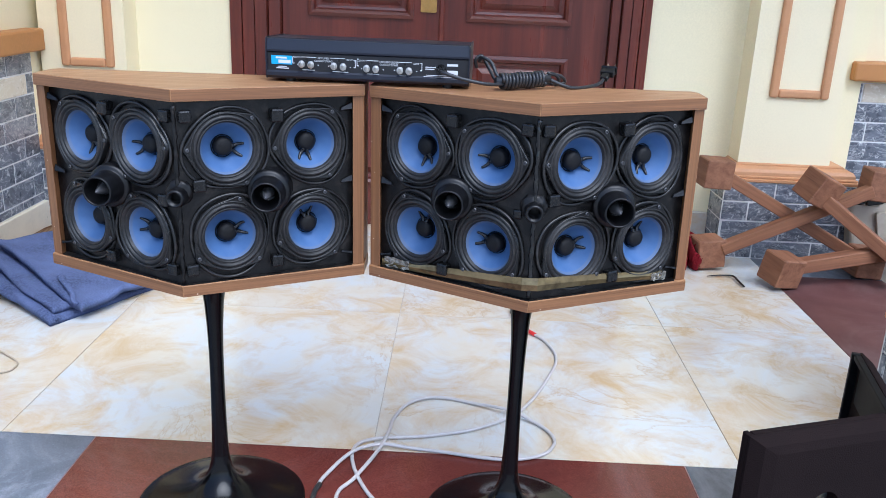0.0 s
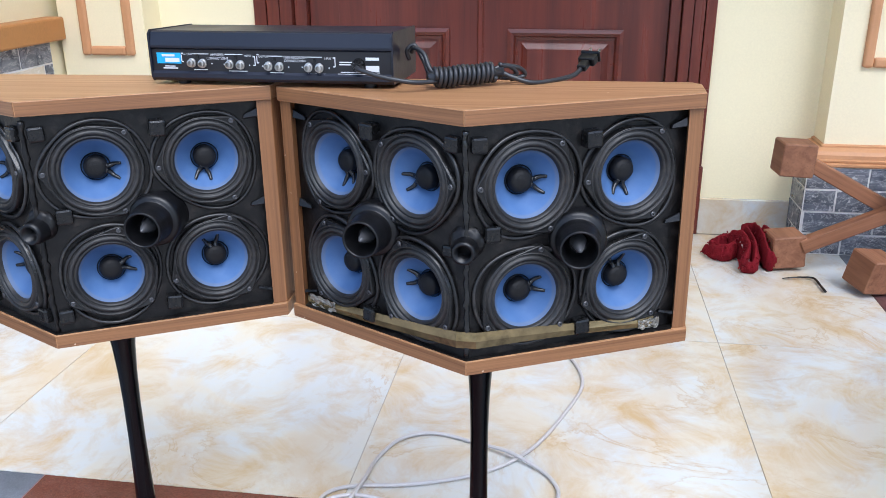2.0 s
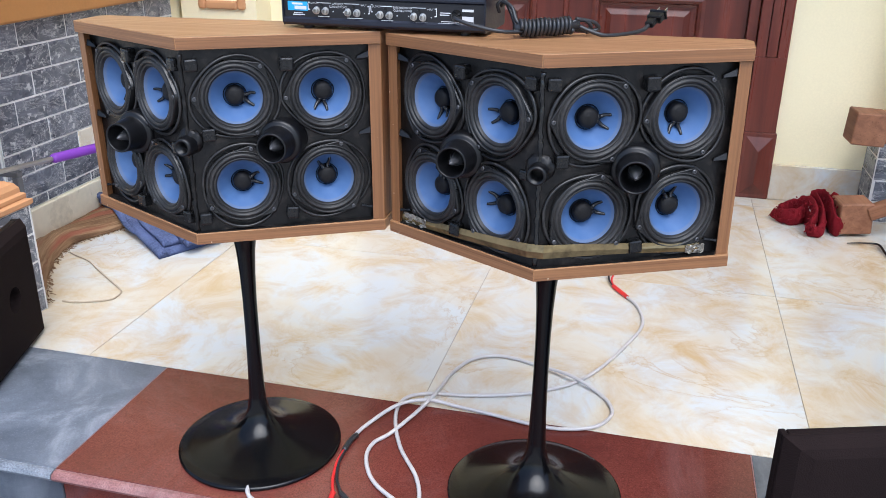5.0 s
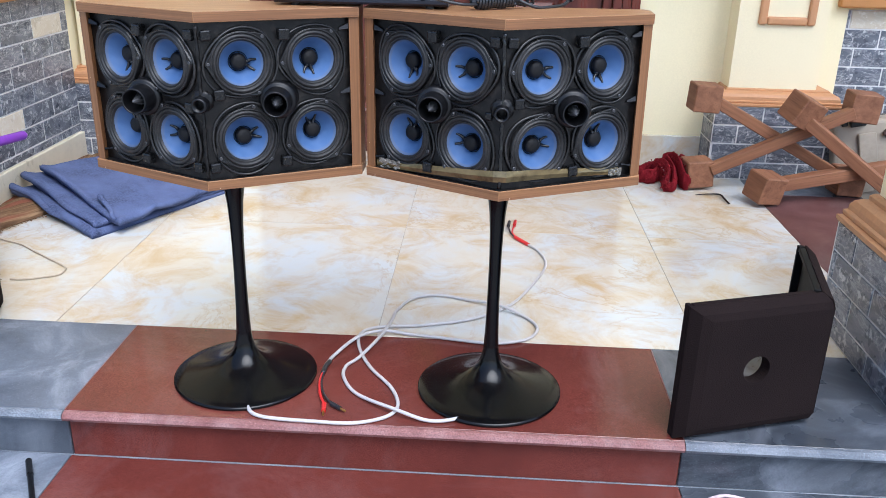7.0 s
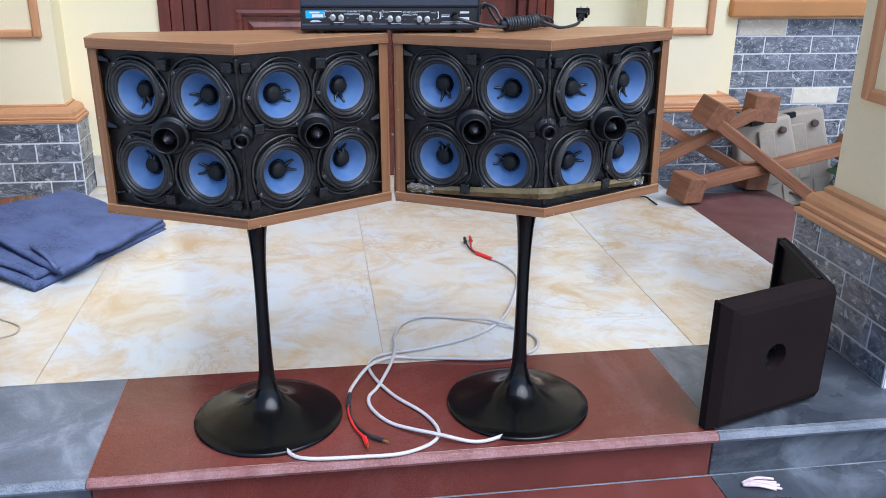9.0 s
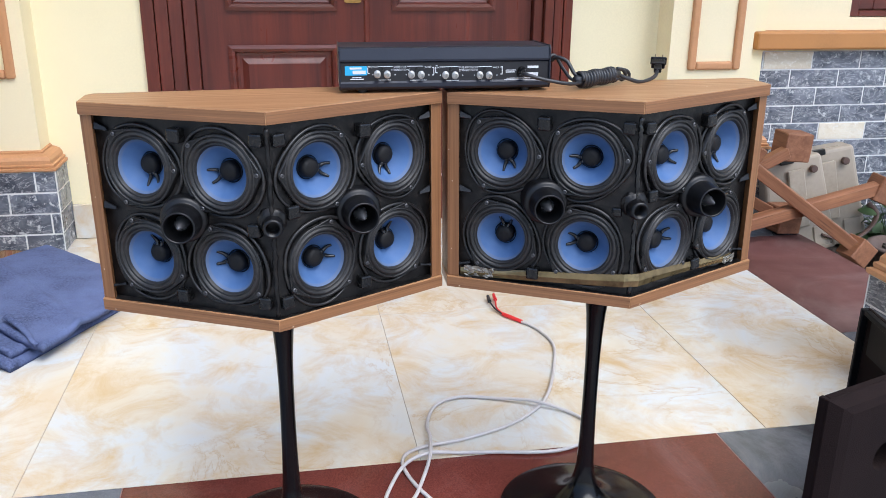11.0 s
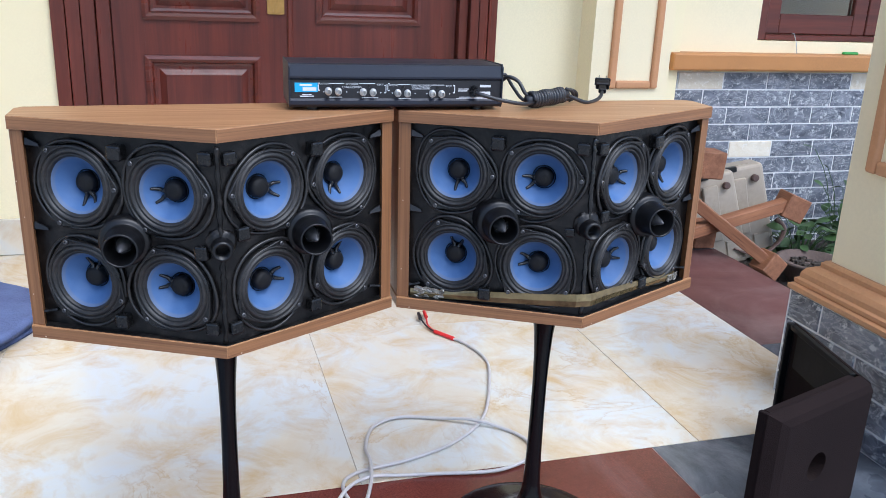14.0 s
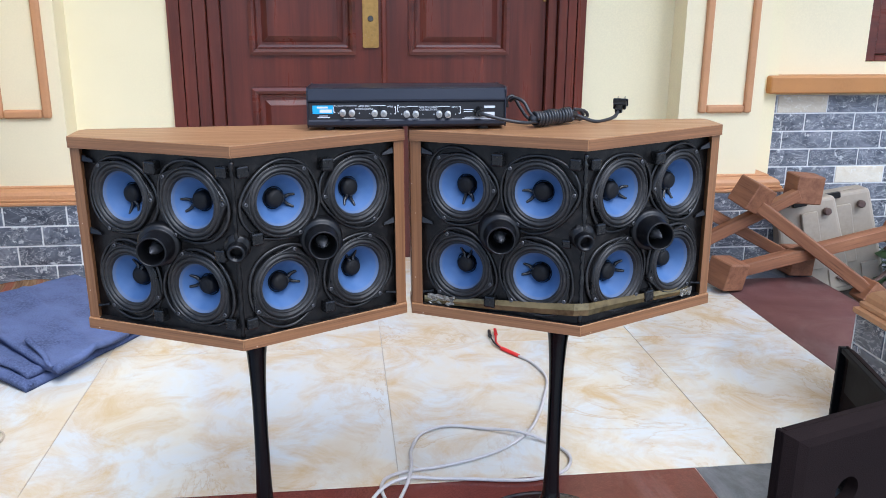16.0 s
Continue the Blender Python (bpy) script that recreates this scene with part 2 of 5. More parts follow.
FOAM = plain("dark_brown_grille_cloth", (0.013, 0.0085, 0.0082), 0.95, var=0.25, big=8, fine=420, bump=0.6, bdist=0.002, spec=0.08)
INNER = plain("black_inner_board", (0.005, 0.005, 0.0055), 0.6, spec=0.15, var=0.3)
FELT = plain("blue_felt_blanket", (0.092, 0.117, 0.228), 0.95, var=0.42, big=9, fine=150, bump=0.9, bdist=0.004, spec=0.15)
CABLE = plain("white_cable_sheath", (0.50, 0.475, 0.47), 0.45, var=0.10, big=20)
RED_PLASTIC = plain("red_plastic", (0.55, 0.02, 0.02), 0.4, var=0.15)
CORD = plain("black_cord", (0.018, 0.019, 0.022), 0.42, var=0.25, big=40)
BEIGE_CORD = plain("beige_string", (0.42, 0.35, 0.26), 0.8, var=0.2, big=40)
MAROON = plain("maroon_chenille", (0.165, 0.010, 0.015), 0.95, var=0.35, big=40, fine=260, bump=0.8, bdist=0.004, spec=0.1)
LINING = plain("grey_pink_lining", (0.36, 0.26, 0.25), 0.9, var=0.2, big=30)
PURPLE = plain("purple_grip", (0.20, 0.045, 0.42), 0.5, var=0.1, fine=120)
STEEL = plain("brushed_steel_tube", (0.50, 0.50, 0.50), 0.32, 0.9, var=0.12)
GREY_METAL = plain("grey_painted_tube", (0.12, 0.12, 0.125), 0.5, var=0.2, big=20)
JUG = plain("beige_grey_plastic", (0.36, 0.31, 0.245), 0.5, var=0.12, big=6, fine=80)
SOIL = plain("dark_garden_soil", (0.045, 0.036, 0.028), 0.95, var=0.5, big=12, fine=70, bump=1.0, bdist=0.02)
CLAY = plain("weathered_clay", (0.10, 0.072, 0.062), 0.85, var=0.3, big=12, fine=90, bump=0.4)
LEAF = plain("green_leaf", (0.034, 0.072, 0.020), 0.5, var=0.5, big=20, fine=60, rnd=False)
STRAP = plain("brown_strap", (0.09, 0.055, 0.045), 0.6, var=0.3, big=25)
CONCRETE = plain("yard_concrete", (0.34, 0.33, 0.31), 0.9, var=0.2, big=1.2, fine=30, bump=0.4, bdist=0.004)
TAPE = plain("aged_gold_tape", (0.17, 0.128, 0.062), 0.14, 0.5, var=0.6, big=30, fine=70, bump=0.3, rvar=0.1)
FOIL = plain("crumpled_clear_tape", (0.25, 0.235, 0.20), 0.26, 0.4, var=0.35, big=60, fine=120, bump=0.9, bdist=0.004)
LIME = plain("bright_green_plastic", (0.05, 0.30, 0.06), 0.5)
PAPER = plain("pinkish_tissue", (0.62, 0.48, 0.50), 0.9, var=0.3, big=50)


def cone_mat():
    n = Nodes("blue_paper_cone")
    v = n.coords()
    col = n.ramp(n.noise(v, 28, 4), [(0.3, (0.056, 0.117, 0.268)), (0.7, (0.080, 0.150, 0.312))])
    flat_v = n.t.nodes.new("ShaderNodeVectorMath")
    flat_v.operation = "MULTIPLY"
    flat_v.inputs[1].default_value = (25, 25, 0)
    n.link(v, flat_v.inputs[0])
    dist = n.t.nodes.new("ShaderNodeVectorMath")
    dist.operation = "LENGTH"
    n.link(flat_v.outputs[0], dist.inputs[0])
    ring = n.ramp(dist.outputs["Value"], [(0.90, (0, 0, 0)), (0.945, (0.55, 0.55, 0.55))])
    col = n.mix(ring, col, (0.125, 0.150, 0.205))
    n.bump(n.noise(v, 220, 3), 0.12, 0.001)
    return n.done(col, 0.60, 0, 0.30)


CONE = cone_mat()


def mat_stripes():
    n = Nodes("brown_woven_mat")
    at = n.t.nodes.new("ShaderNodeAttribute")
    at.attribute_name = "weft"

    def run(scale):
        mp = n.t.nodes.new("ShaderNodeMapping")
        mp.inputs["Scale"].default_value = scale
        n.link(at.outputs["Vector"], mp.inputs["Vector"])
        return mp.outputs["Vector"]

    strand = n.noise(run((110, 5.0, 1)), 1, 5, 0.7, 0.5)
    col = n.ramp(strand, [(0.28, (0.085, 0.045, 0.025)), (0.5, (0.23, 0.135, 0.072)), (0.74, (0.40, 0.270, 0.155))])
    red = n.ramp(n.noise(run((17, 1.3, 1)), 1, 3), [(0.53, (0, 0, 0)), (0.63, (0.7, 0.7, 0.7))])
    col = n.mix(red, col, (0.27, 0.075, 0.05))
    gap = n.ramp(n.noise(run((34, 2.5, 1)), 1, 2), [(0.33, (0.8, 0.8, 0.8)), (0.40, (0, 0, 0))])
    col = n.mix(gap, col, (0.045, 0.025, 0.015))
    n.bump(strand, 0.9, 0.006)
    return n.done(col, 0.95, 0, 0.15)


STRAW = mat_stripes()


def glass_mat():
    n = Nodes("window_glass")
    n.b.inputs["Transmission Weight"].default_value = 1.0
    n.b.inputs["IOR"].default_value = 1.45
    return n.done((0.85, 0.9, 0.88), 0.02)


GLASS = glass_mat()


# ---- mesh helpers ----
def part(name, bm, mat, parent=None, label="", m=None, smooth=False, kind=""):
    me = bpy.data.meshes.new(name)
    bmesh.ops.recalc_face_normals(bm, faces=bm.faces)
    bm.to_mesh(me)
    bm.free()
    if smooth:
        me.polygons.foreach_set("use_smooth", [True] * len(me.polygons))
    for mt in mat if isinstance(mat, (list, tuple)) else [mat]:
        me.materials.append(mt)
    ob = new(name, me)
    if parent:
        ob.parent = parent
    if m is not None:
        ob.matrix_basis = m
    if label or kind:
        tagged(ob, label, kind=kind)
    return ob


def again(name, me, parent, m):
    """One more object on a mesh that exists already."""
    ob = new(name, me)
    ob.parent = parent
    ob.matrix_basis = m
    return ob


def thing(name, label, category, m=None, group="", kind=""):
    ob = new(name)
    ob.empty_display_size = 0.05
    if m is not None:
        ob.matrix_basis = m
    return tagged(ob, label, category, group, kind)


def box(bm, x0, x1, y0, y1, z0, z1, bev=0.0, seg=1):
    vs = [bm.verts.new((x, y, z)) for x in (x0, x1) for y in (y0, y1) for z in (z0, z1)]
    fs = [bm.faces.new([vs[i] for i in q]) for q in ((0, 1, 3, 2), (4, 6, 7, 5), (0, 4, 5, 1), (2, 3, 7, 6), (0, 2, 6, 4), (1, 5, 7, 3))]
    if bev:
        es = list({e for f in fs for e in f.edges})
        bmesh.ops.bevel(bm, geom=es, offset=bev, segments=seg, profile=0.5, affect="EDGES")
    return bm


def boxes(*bs, bev=0.0, seg=1):
    bm = bmesh.new()
    for b in bs:
        t = box(bmesh.new(), *b, bev=bev, seg=seg)
        merge(bm, t)
    return bm


def merge(bm, other, m=None):
    if m is not None:
        bmesh.ops.transform(other, matrix=m, verts=other.verts)
    me = bpy.data.meshes.new("tmp")
    other.to_mesh(me)
    other.free()
    bm.from_mesh(me)
    bpy.data.meshes.remove(me)
    return bm


def prism(pts, z0, z1, bev=0.0, seg=2):
    bm = bmesh.new()
    lo = [bm.verts.new((x, y, z0)) for x, y in pts]
    hi = [bm.verts.new((x, y, z1)) for x, y in pts]
    bm.faces.new(lo[::-1]), bm.faces.new(hi)
    for i in range(len(pts)):
        j = (i + 1) % len(pts)
        bm.faces.new((lo[i], lo[j], hi[j], hi[i]))
    if bev:
        bmesh.ops.bevel(bm, geom=list(bm.edges), offset=bev, segments=seg, profile=0.5, affect="EDGES")
    return bm


def lathe(profile, n=40, cap=True, bm=None, axis_m=None):
    """Turns (radius, height) pairs round z."""
    out = bmesh.new()
    rings = []
    for r, z in profile:
        if r < 1e-6:
            rings.append([out.verts.new((0, 0, z))])
        else:
            rings.append([out.verts.new((r * math.cos(2 * math.pi * i / n), r * math.sin(2 * math.pi * i / n), z)) for i in range(n)])
    for a, b in zip(rings, rings[1:]):
        for i in range(n):
            j = (i + 1) % n
            q = [a[i % len(a)], a[j % len(a)], b[j % len(b)], b[i % len(b)]]
            q = list(dict.fromkeys(q))
            if len(q) > 2:
                out.faces.new(q)
    if axis_m is not None:
        bmesh.ops.transform(out, matrix=axis_m, verts=out.verts)
    return merge(bm, out) if bm is not None else out


def spline(pts, per=8):
    """A smooth line through points."""
    ps = [Vector(p) for p in pts]
    out = []
    for i in range(len(ps) - 1):
        p0, p1, p2, p3 = ps[max(i - 1, 0)], ps[i], ps[i + 1], ps[min(i + 2, len(ps) - 1)]
        for k in range(per):
            t = k / per
            out.append(0.5 * ((2 * p1) + (p2 - p0) * t + (2 * p0 - 5 * p1 + 4 * p2 - p3) * t * t + (3 * p1 - p0 - 3 * p2 + p3) * t ** 3))
    out.append(ps[-1])
    return out


def tube(pts, r, n=10, bm=None, closed=False, flat=1.0):
    out = bmesh.new()
    ps = [Vector(p) for p in pts]
    rings, up = [], Vector((0, 0, 1))
    for i, p in enumerate(ps):
        a, b = (ps[i - 1], ps[(i + 1) % len(ps)]) if closed else (ps[max(i - 1, 0)], ps[min(i + 1, len(ps) - 1)])
        d = (b - a).normalized()
        if abs(d.dot(up)) > 0.95:
            up = Vector((0.3, 1, 0.2)).normalized()
        s = d.cross(up).normalized()
        up = s.cross(d).normalized()
        rr = r[i] if isinstance(r, (list, tuple)) else r
        rings.append([out.verts.new(p + s * rr * math.cos(2 * math.pi * k / n) + up * rr * flat * math.sin(2 * math.pi * k / n)) for k in range(n)])
    pairs = list(zip(rings, rings[1:])) + ([(rings[-1], rings[0])] if closed else [])
    for a, b in pairs:
        for k in range(n):
            out.faces.new((a[k], a[(k + 1) % n], b[(k + 1) % n], b[k]))
    if not closed:
        out.faces.new(rings[0][::-1]), out.faces.new(rings[-1])
    return merge(bm, out) if bm is not None else out


def plate(w, h, t, cham=0.002):
    """A flat piece in x and z whose face looks along -y, with chamfered front edges."""
    bm = bmesh.new()
    a = [bm.verts.new(p) for p in ((0, t, 0), (w, t, 0), (w, t, h), (0, t, h))]
    b = [bm.verts.new(p) for p in ((0, cham, 0), (w, cham, 0), (w, cham, h), (0, cham, h))]
    c = [bm.verts.new(p) for p in ((cham, 0, cham), (w - cham, 0, cham), (w - cham, 0, h - cham), (cham, 0, h - cham))]
    for u, v in ((a, b), (b, c)):
        for i in range(4):
            j = (i + 1) % 4
            bm.faces.new((u[i], u[j], v[j], v[i]))
    bm.faces.new(c), bm.faces.new(a[::-1])
    return bm


def holed_panel(w, h, t, cx, cz, r, cham=0.0, depth=0.0, left=None, right=None):
    """A panel in x and z, its face along -y, with a round hole and sloping edges."""
    bm = bmesh.new()
    left, right = cham if left is None else left, cham if right is None else right
    angs = sorted([2 * math.pi * i / 40 for i in range(40)] + [math.atan2(z - cz, x - cx) % (2 * math.pi) for x in (0, w) for z in (0, h)])

    def rect(y, c, cl, cr):
        out = []
        for a in angs:
            co, si = math.cos(a), math.sin(a)
            k = min(((w - cx) / co if co > 0 else -cx / co) if abs(co) > 1e-9 else 9, ((h - cz) / si if si > 0 else -cz / si) if abs(si) > 1e-9 else 9)
            x, z = cx + k * co, cz + k * si
            x = cl if x < 1e-6 else (w - cr if x > w - 1e-6 else min(max(x, max(cl, 0)), w - max(cr, 0)))
            out.append(bm.verts.new((x, y, min(max(z, c), h - c))))
        return out

    def ring(y):
        return [bm.verts.new((cx + r * math.cos(a), y, cz + r * math.sin(a))) for a in angs]

    loops = [ring(t), ring(0.0), rect(0.0, cham, left, right)]
    if cham:
        loops += [rect(depth * 0.2, cham * 0.45, left * 0.45, right * 0.6), rect(depth, 0.0, 0.0, 0.0)]
    loops += [rect(t, 0.0, 0.0, 0.0)]
    n = len(angs)
    for p, q in zip(loops, loops[1:] + loops[:1]):
        for i in range(n):
            j = (i + 1) % n
            bm.faces.new((p[i], p[j], q[j], q[i]))
    return bm


def text(name, s, size, mat, parent, x, y, z, align="CENTER"):
    cu = bpy.data.curves.new("t", "FONT")
    cu.body, cu.size, cu.align_x, cu.resolution_u = s, size, align, 2
    ob = new("t", cu)
    bpy.context.view_layer.update()
    me = bpy.data.meshes.new_from_object(ob.evaluated_get(bpy.context.evaluated_depsgraph_get()))
    bpy.data.objects.remove(ob)
    me.name = name
    me.materials.clear()
    me.materials.append(mat)
    return again(name, me, parent, pose(x, y, z, 90, 0, 0))


# ---- structure ----
S = dict(kind="structure")
ground = tagged(part("ground", boxes((-400, 400, -400, 400, -0.60, -0.50)), CONCRETE), "grey concrete yard round the porch", "ground", **S)
soil = tagged(part("garden_bed", boxes((1.57, 6.0, 1.9, 3.3, -0.499, -0.12), bev=0.01), SOIL), "dark soil of a narrow bed beside the porch", "garden bed", **S)

floor = tagged(part("floor", boxes((-1.6, 1.56, 1.262, 3.28, -0.30, -0.0022), (-0.82, 0.712, 3.2802, 3.45, -0.30, -0.0022)), FLOOR_GROUT), "porch floor of cream marble tiles with a granite border", "floor", **S)
step = tagged(part("step", boxes((-2.4, 2.2, 0.905, 1.258, -0.40, -0.124), (-2.4, 2.2, 0.52, 0.905, -0.499, -0.239)), GROUT), "granite entrance steps in red and grey", "step", **S)

wall_back = tagged(part("wall_back", boxes((-1.7, -0.826, 3.28, 3.48, -0.1, 3.4), (0.718, 1.52, 3.28, 3.48, -0.1, 3.4), (-0.826, 0.718, 3.28, 3.48, 2.25, 3.4)), PLASTER), "smooth cream plastered house wall round the door", "wall", **S)
wall_left = tagged(part("wall_left", boxes((-1.72, -1.508, 2.138, 3.28, -0.1, 0.655), (-4.0, -1.72, 2.138, 2.34, -0.5, 0.655), (-1.75, -1.53, 2.16, 3.28, 0.655, 3.4), (-4.0, -1.75, 2.16, 2.36, 0.655, 3.4)), [PLASTER]), "side wall, slate tiles below, cream plaster above", "wall", **S)
wall_right = tagged(part("wall_right", boxes((1.52, 6.0, 3.309, 3.5, -0.5, 0.66), (1.52, 1.91, 3.325, 3.5, 0.66, 3.4), (3.05, 6.0, 3.325, 3.5, 0.66, 3.4), (1.91, 3.05, 3.325, 3.5, 0.66, 0.775), (1.91, 3.05, 3.325, 3.5, 2.0, 3.4)), PLASTER_B), "house wall, slate tiles under a window, cream plaster above", "wall", **S)
ceiling = tagged(part("ceiling", boxes((-4.0, 6.0, 1.8, 3.6, 3.4, 3.52)), WHITEWASH), "plain white porch ceiling", "ceiling", **S)


def strip(name, label, bs, mat, bev=0.006, seg=2):
    return tagged(part(name, boxes(*bs, bev=bev, seg=seg), mat), label, "trim", **S)


strip("trim_sill_left", "ochre painted ledge along the side wall", [(-1.56, -1.468, 2.10, 3.157, 0.645, 0.722), (-3.9, -1.565, 2.10, 2.19, 0.645, 0.722)], SILL, 0.008)
strip("trim_sill_right", "ochre painted ledge under the window", [(1.474, 5.9, 3.245, 3.36, 0.655, 0.725)], SILL, 0.008)
strip("baseboard_left", "cream marble skirting below the slate tiles", [(-1.52, -1.488, 2.145, 3.104, 0.0, 0.098)], SKIRT, 0.002, 1)
strip("baseboard_door", "cream marble skirting beside the door", [(0.722, 1.017, 3.262, 3.279, 0.0, 0.128)], CREAM_TILE, 0.002, 1)
strip("baseboard_door_left", "cream marble skirting beside the door", [(-1.127, -0.83, 3.262, 3.279, 0.0, 0.128)], CREAM_TILE, 0.002, 1)


def moulding(x0, x1, y0, y1, z0, prof):
    """A stepped cornice round a rectangle: (how far it stands out, height) pairs."""
    bm = bmesh.new()
    rings = []
    for o, z in prof:
        rings.append([bm.verts.new(p) for p in ((x0 - o, y0 - o, z0 + z), (x1 + o, y0 - o, z0 + z), (x1 + o, y1 + o, z0 + z), (x0 - o, y1 + o, z0 + z))])
    for a, b in zip(rings, rings[1:]):
        for i in range(4):
            j = (i + 1) % 4
            bm.faces.new((a[i], a[j], b[j], b[i]))
    bm.faces.new(rings[0][::-1]), bm.faces.new(rings[-1])
    return bm


def arch_frame(x0, x1, z0, z1, r, flip=False):
    """A rounded bead round a tall panel, in the plane y = 0."""
    return boxes((x0, x0 + 2 * r, -r, r * 0.6, z0, z1), (x1 - 2 * r, x1, -r, r * 0.6, z0, z1), (x0 + 2 * r, x1 - 2 * r, -r, r * 0.6, z0, z0 + 2 * r), (x0 + 2 * r, x1 - 2 * r, -r, r * 0.6, z1 - 2 * r, z1), bev=r * 0.55, seg=3)


PROF = [(0.002, 0.0), (0.005, 0.004), (0.005, 0.014), (-0.006, 0.018), (-0.004, 0.022), (-0.004, 0.030), (-0.012, 0.034), (-0.013, 0.046), (-0.020, 0.058), (-0.034, 0.066), (-0.042, 0.068), (-0.042, 0.078), (-0.05, 0.085)]
SMALL = [(0.002, 0.0), (0.004, 0.0026), (0.004, 0.0096), (-0.005, 0.0122), (-0.003, 0.0157), (-0.003, 0.02), (-0.01, 0.0226), (-0.011, 0.0348), (-0.018, 0.0452), (-0.032, 0.0522), (-0.043, 0.0539), (-0.043, 0.0592), (-0.05, 0.0626)]


def pilaster(name, x0, x1, cx0, cx1, b0, b1):
    """A flat pier on the back wall, with a slate base."""
    p = thing(name, "cream pier with a beaded panel and a slate tiled base", "pilaster", kind="structure")
    part("shaft", boxes((cx0, cx1, 3.158, 3.29, 0.34, 3.39)), PLASTER_B, p)
    part("base", boxes((x0 + 0.008, x1 - 0.008, 3.113, 3.279, -0.01, 0.291)), GROUT, p)
    bm = moulding(x0, x1, 3.105, 3.6, 0.291, SMALL)
    for v in bm.verts:
        v.co.y = min(v.co.y, 3.279)
    part("moulding", bm, TRIM, p)
    part("bead_frame", arch_frame(b0, b1, 0.594, 2.3, 0.0152), TRIM, p, m=pose(0, 3.158, 0))
    return p


pil_r = pilaster("pilaster_right", 1.018, 1.500, 1.069, 1.404, 1.144, 1.355)
pil_l = pilaster("pilaster_left", -1.600, -1.128, -1.490, -1.178, -1.412, -1.221)


def pillar(name, x0, x1, y0, y1):
    p = thing(name, "square cream porch pillar on a slate tiled base", "pillar", kind="structure")
    part("base", boxes((x0 + 0.008, x1 - 0.008, y0 + 0.008, y1 - 0.008, 0.0, 0.28)), GROUT, p)
    part("moulding", moulding(x0, x1, y0, y1, 0.28, PROF), TRIM, p)
    part("shaft", boxes((x0 + 0.058, x1 - 0.058, y0 + 0.058, y1 - 0.058, 0.35, 3.4)), PLASTER_B, p)
    for sx, ang in ((x0 + 0.058, -90), (x1 - 0.058, 90)):
        part("bead_frame", arch_frame(-0.11, 0.11, 0.60, 2.3, 0.0155), TRIM, p, m=pose(sx, (y0 + y1) / 2, 0, 0, 0, ang))
    return p


pillar_r = pillar("pillar_right", 1.003, 1.45, 1.36, 1.812)
pillar_l = pillar("pillar_left", -1.60, -1.152, 1.36, 1.812)


# ---- the double door ----
door = thing("door_1", "closed double panelled mahogany door with a brass lock", "door", kind="structure")


def casing(x0, x1, side):
    w = (x1 - x0) / 4
    depth = [3.262, 3.265, 3.263, 3.286]
    for i in range(4):
        a = x0 + i * w if side < 0 else x1 - (i + 1) * w
        z0 = 0.50 if i < 3 else 0.0
        part("casing_board", boxes((a + 0.0015, a + w - 0.0015, depth[i], 3.34, z0, 2.24), bev=0.0022, seg=2), MAHOGANY, door)
    a0, a1 = (x0, x0 + 3 * w) if side < 0 else (x1 - 3 * w, x1)
    part("casing_foot", boxes((a0 + 0.0015, a1 - 0.0015, 3.2625, 3.34, 0.24, 0.50), bev=0.001), MAHOGANY, door, "plain lower part of the casing")
    a0, a1 = a0 - (0.004 if side < 0 else 0), a1 + (0.004 if side > 0 else 0)
    bm = boxes((a0, a1, 3.256, 3.335, 0.0, 0.24), bev=0.003)
    mid = (a0 + a1) / 2
    pts = [(a0 + 0.012, 3.256, 0.225), (a1 - 0.012, 3.256, 0.225), (a1 - 0.012, 3.256, 0.015), (a0 + 0.012, 3.256, 0.015)]
    vs = [bm.verts.new(p) for p in pts]
    r0, r1 = bm.verts.new((mid, 3.236, 0.175)), bm.verts.new((mid, 3.236, 0.06))
    for q in ((vs[0], vs[1], r0), (vs[1], vs[2], r1, r0), (vs[2], vs[3], r1), (vs[3], vs[0], r0, r1)):
        bm.faces.new(q)
    part("plinth_block", bm, MAHOGANY, door, "raised diamond plinth block")


part("jamb", boxes((-0.82, 0.712, 3.362, 3.44, 0.0, 2.24), (-0.82, -0.641, 3.341, 3.362, 0.0, 2.24), (0.573, 0.712, 3.341, 3.362, 0.0, 2.24), (-0.64, 0.572, 3.322, 3.362, -0.001, 0.0035)), MAHOGANY, door, "dark door jamb behind the leaves")
casing(-0.826, -0.642, -1)
casing(0.574, 0.718, 1)
part("casing_head", boxes((-0.64, 0.572, 3.27, 3.34, 2.12, 2.24), bev=0.005), MAHOGANY_X, door)


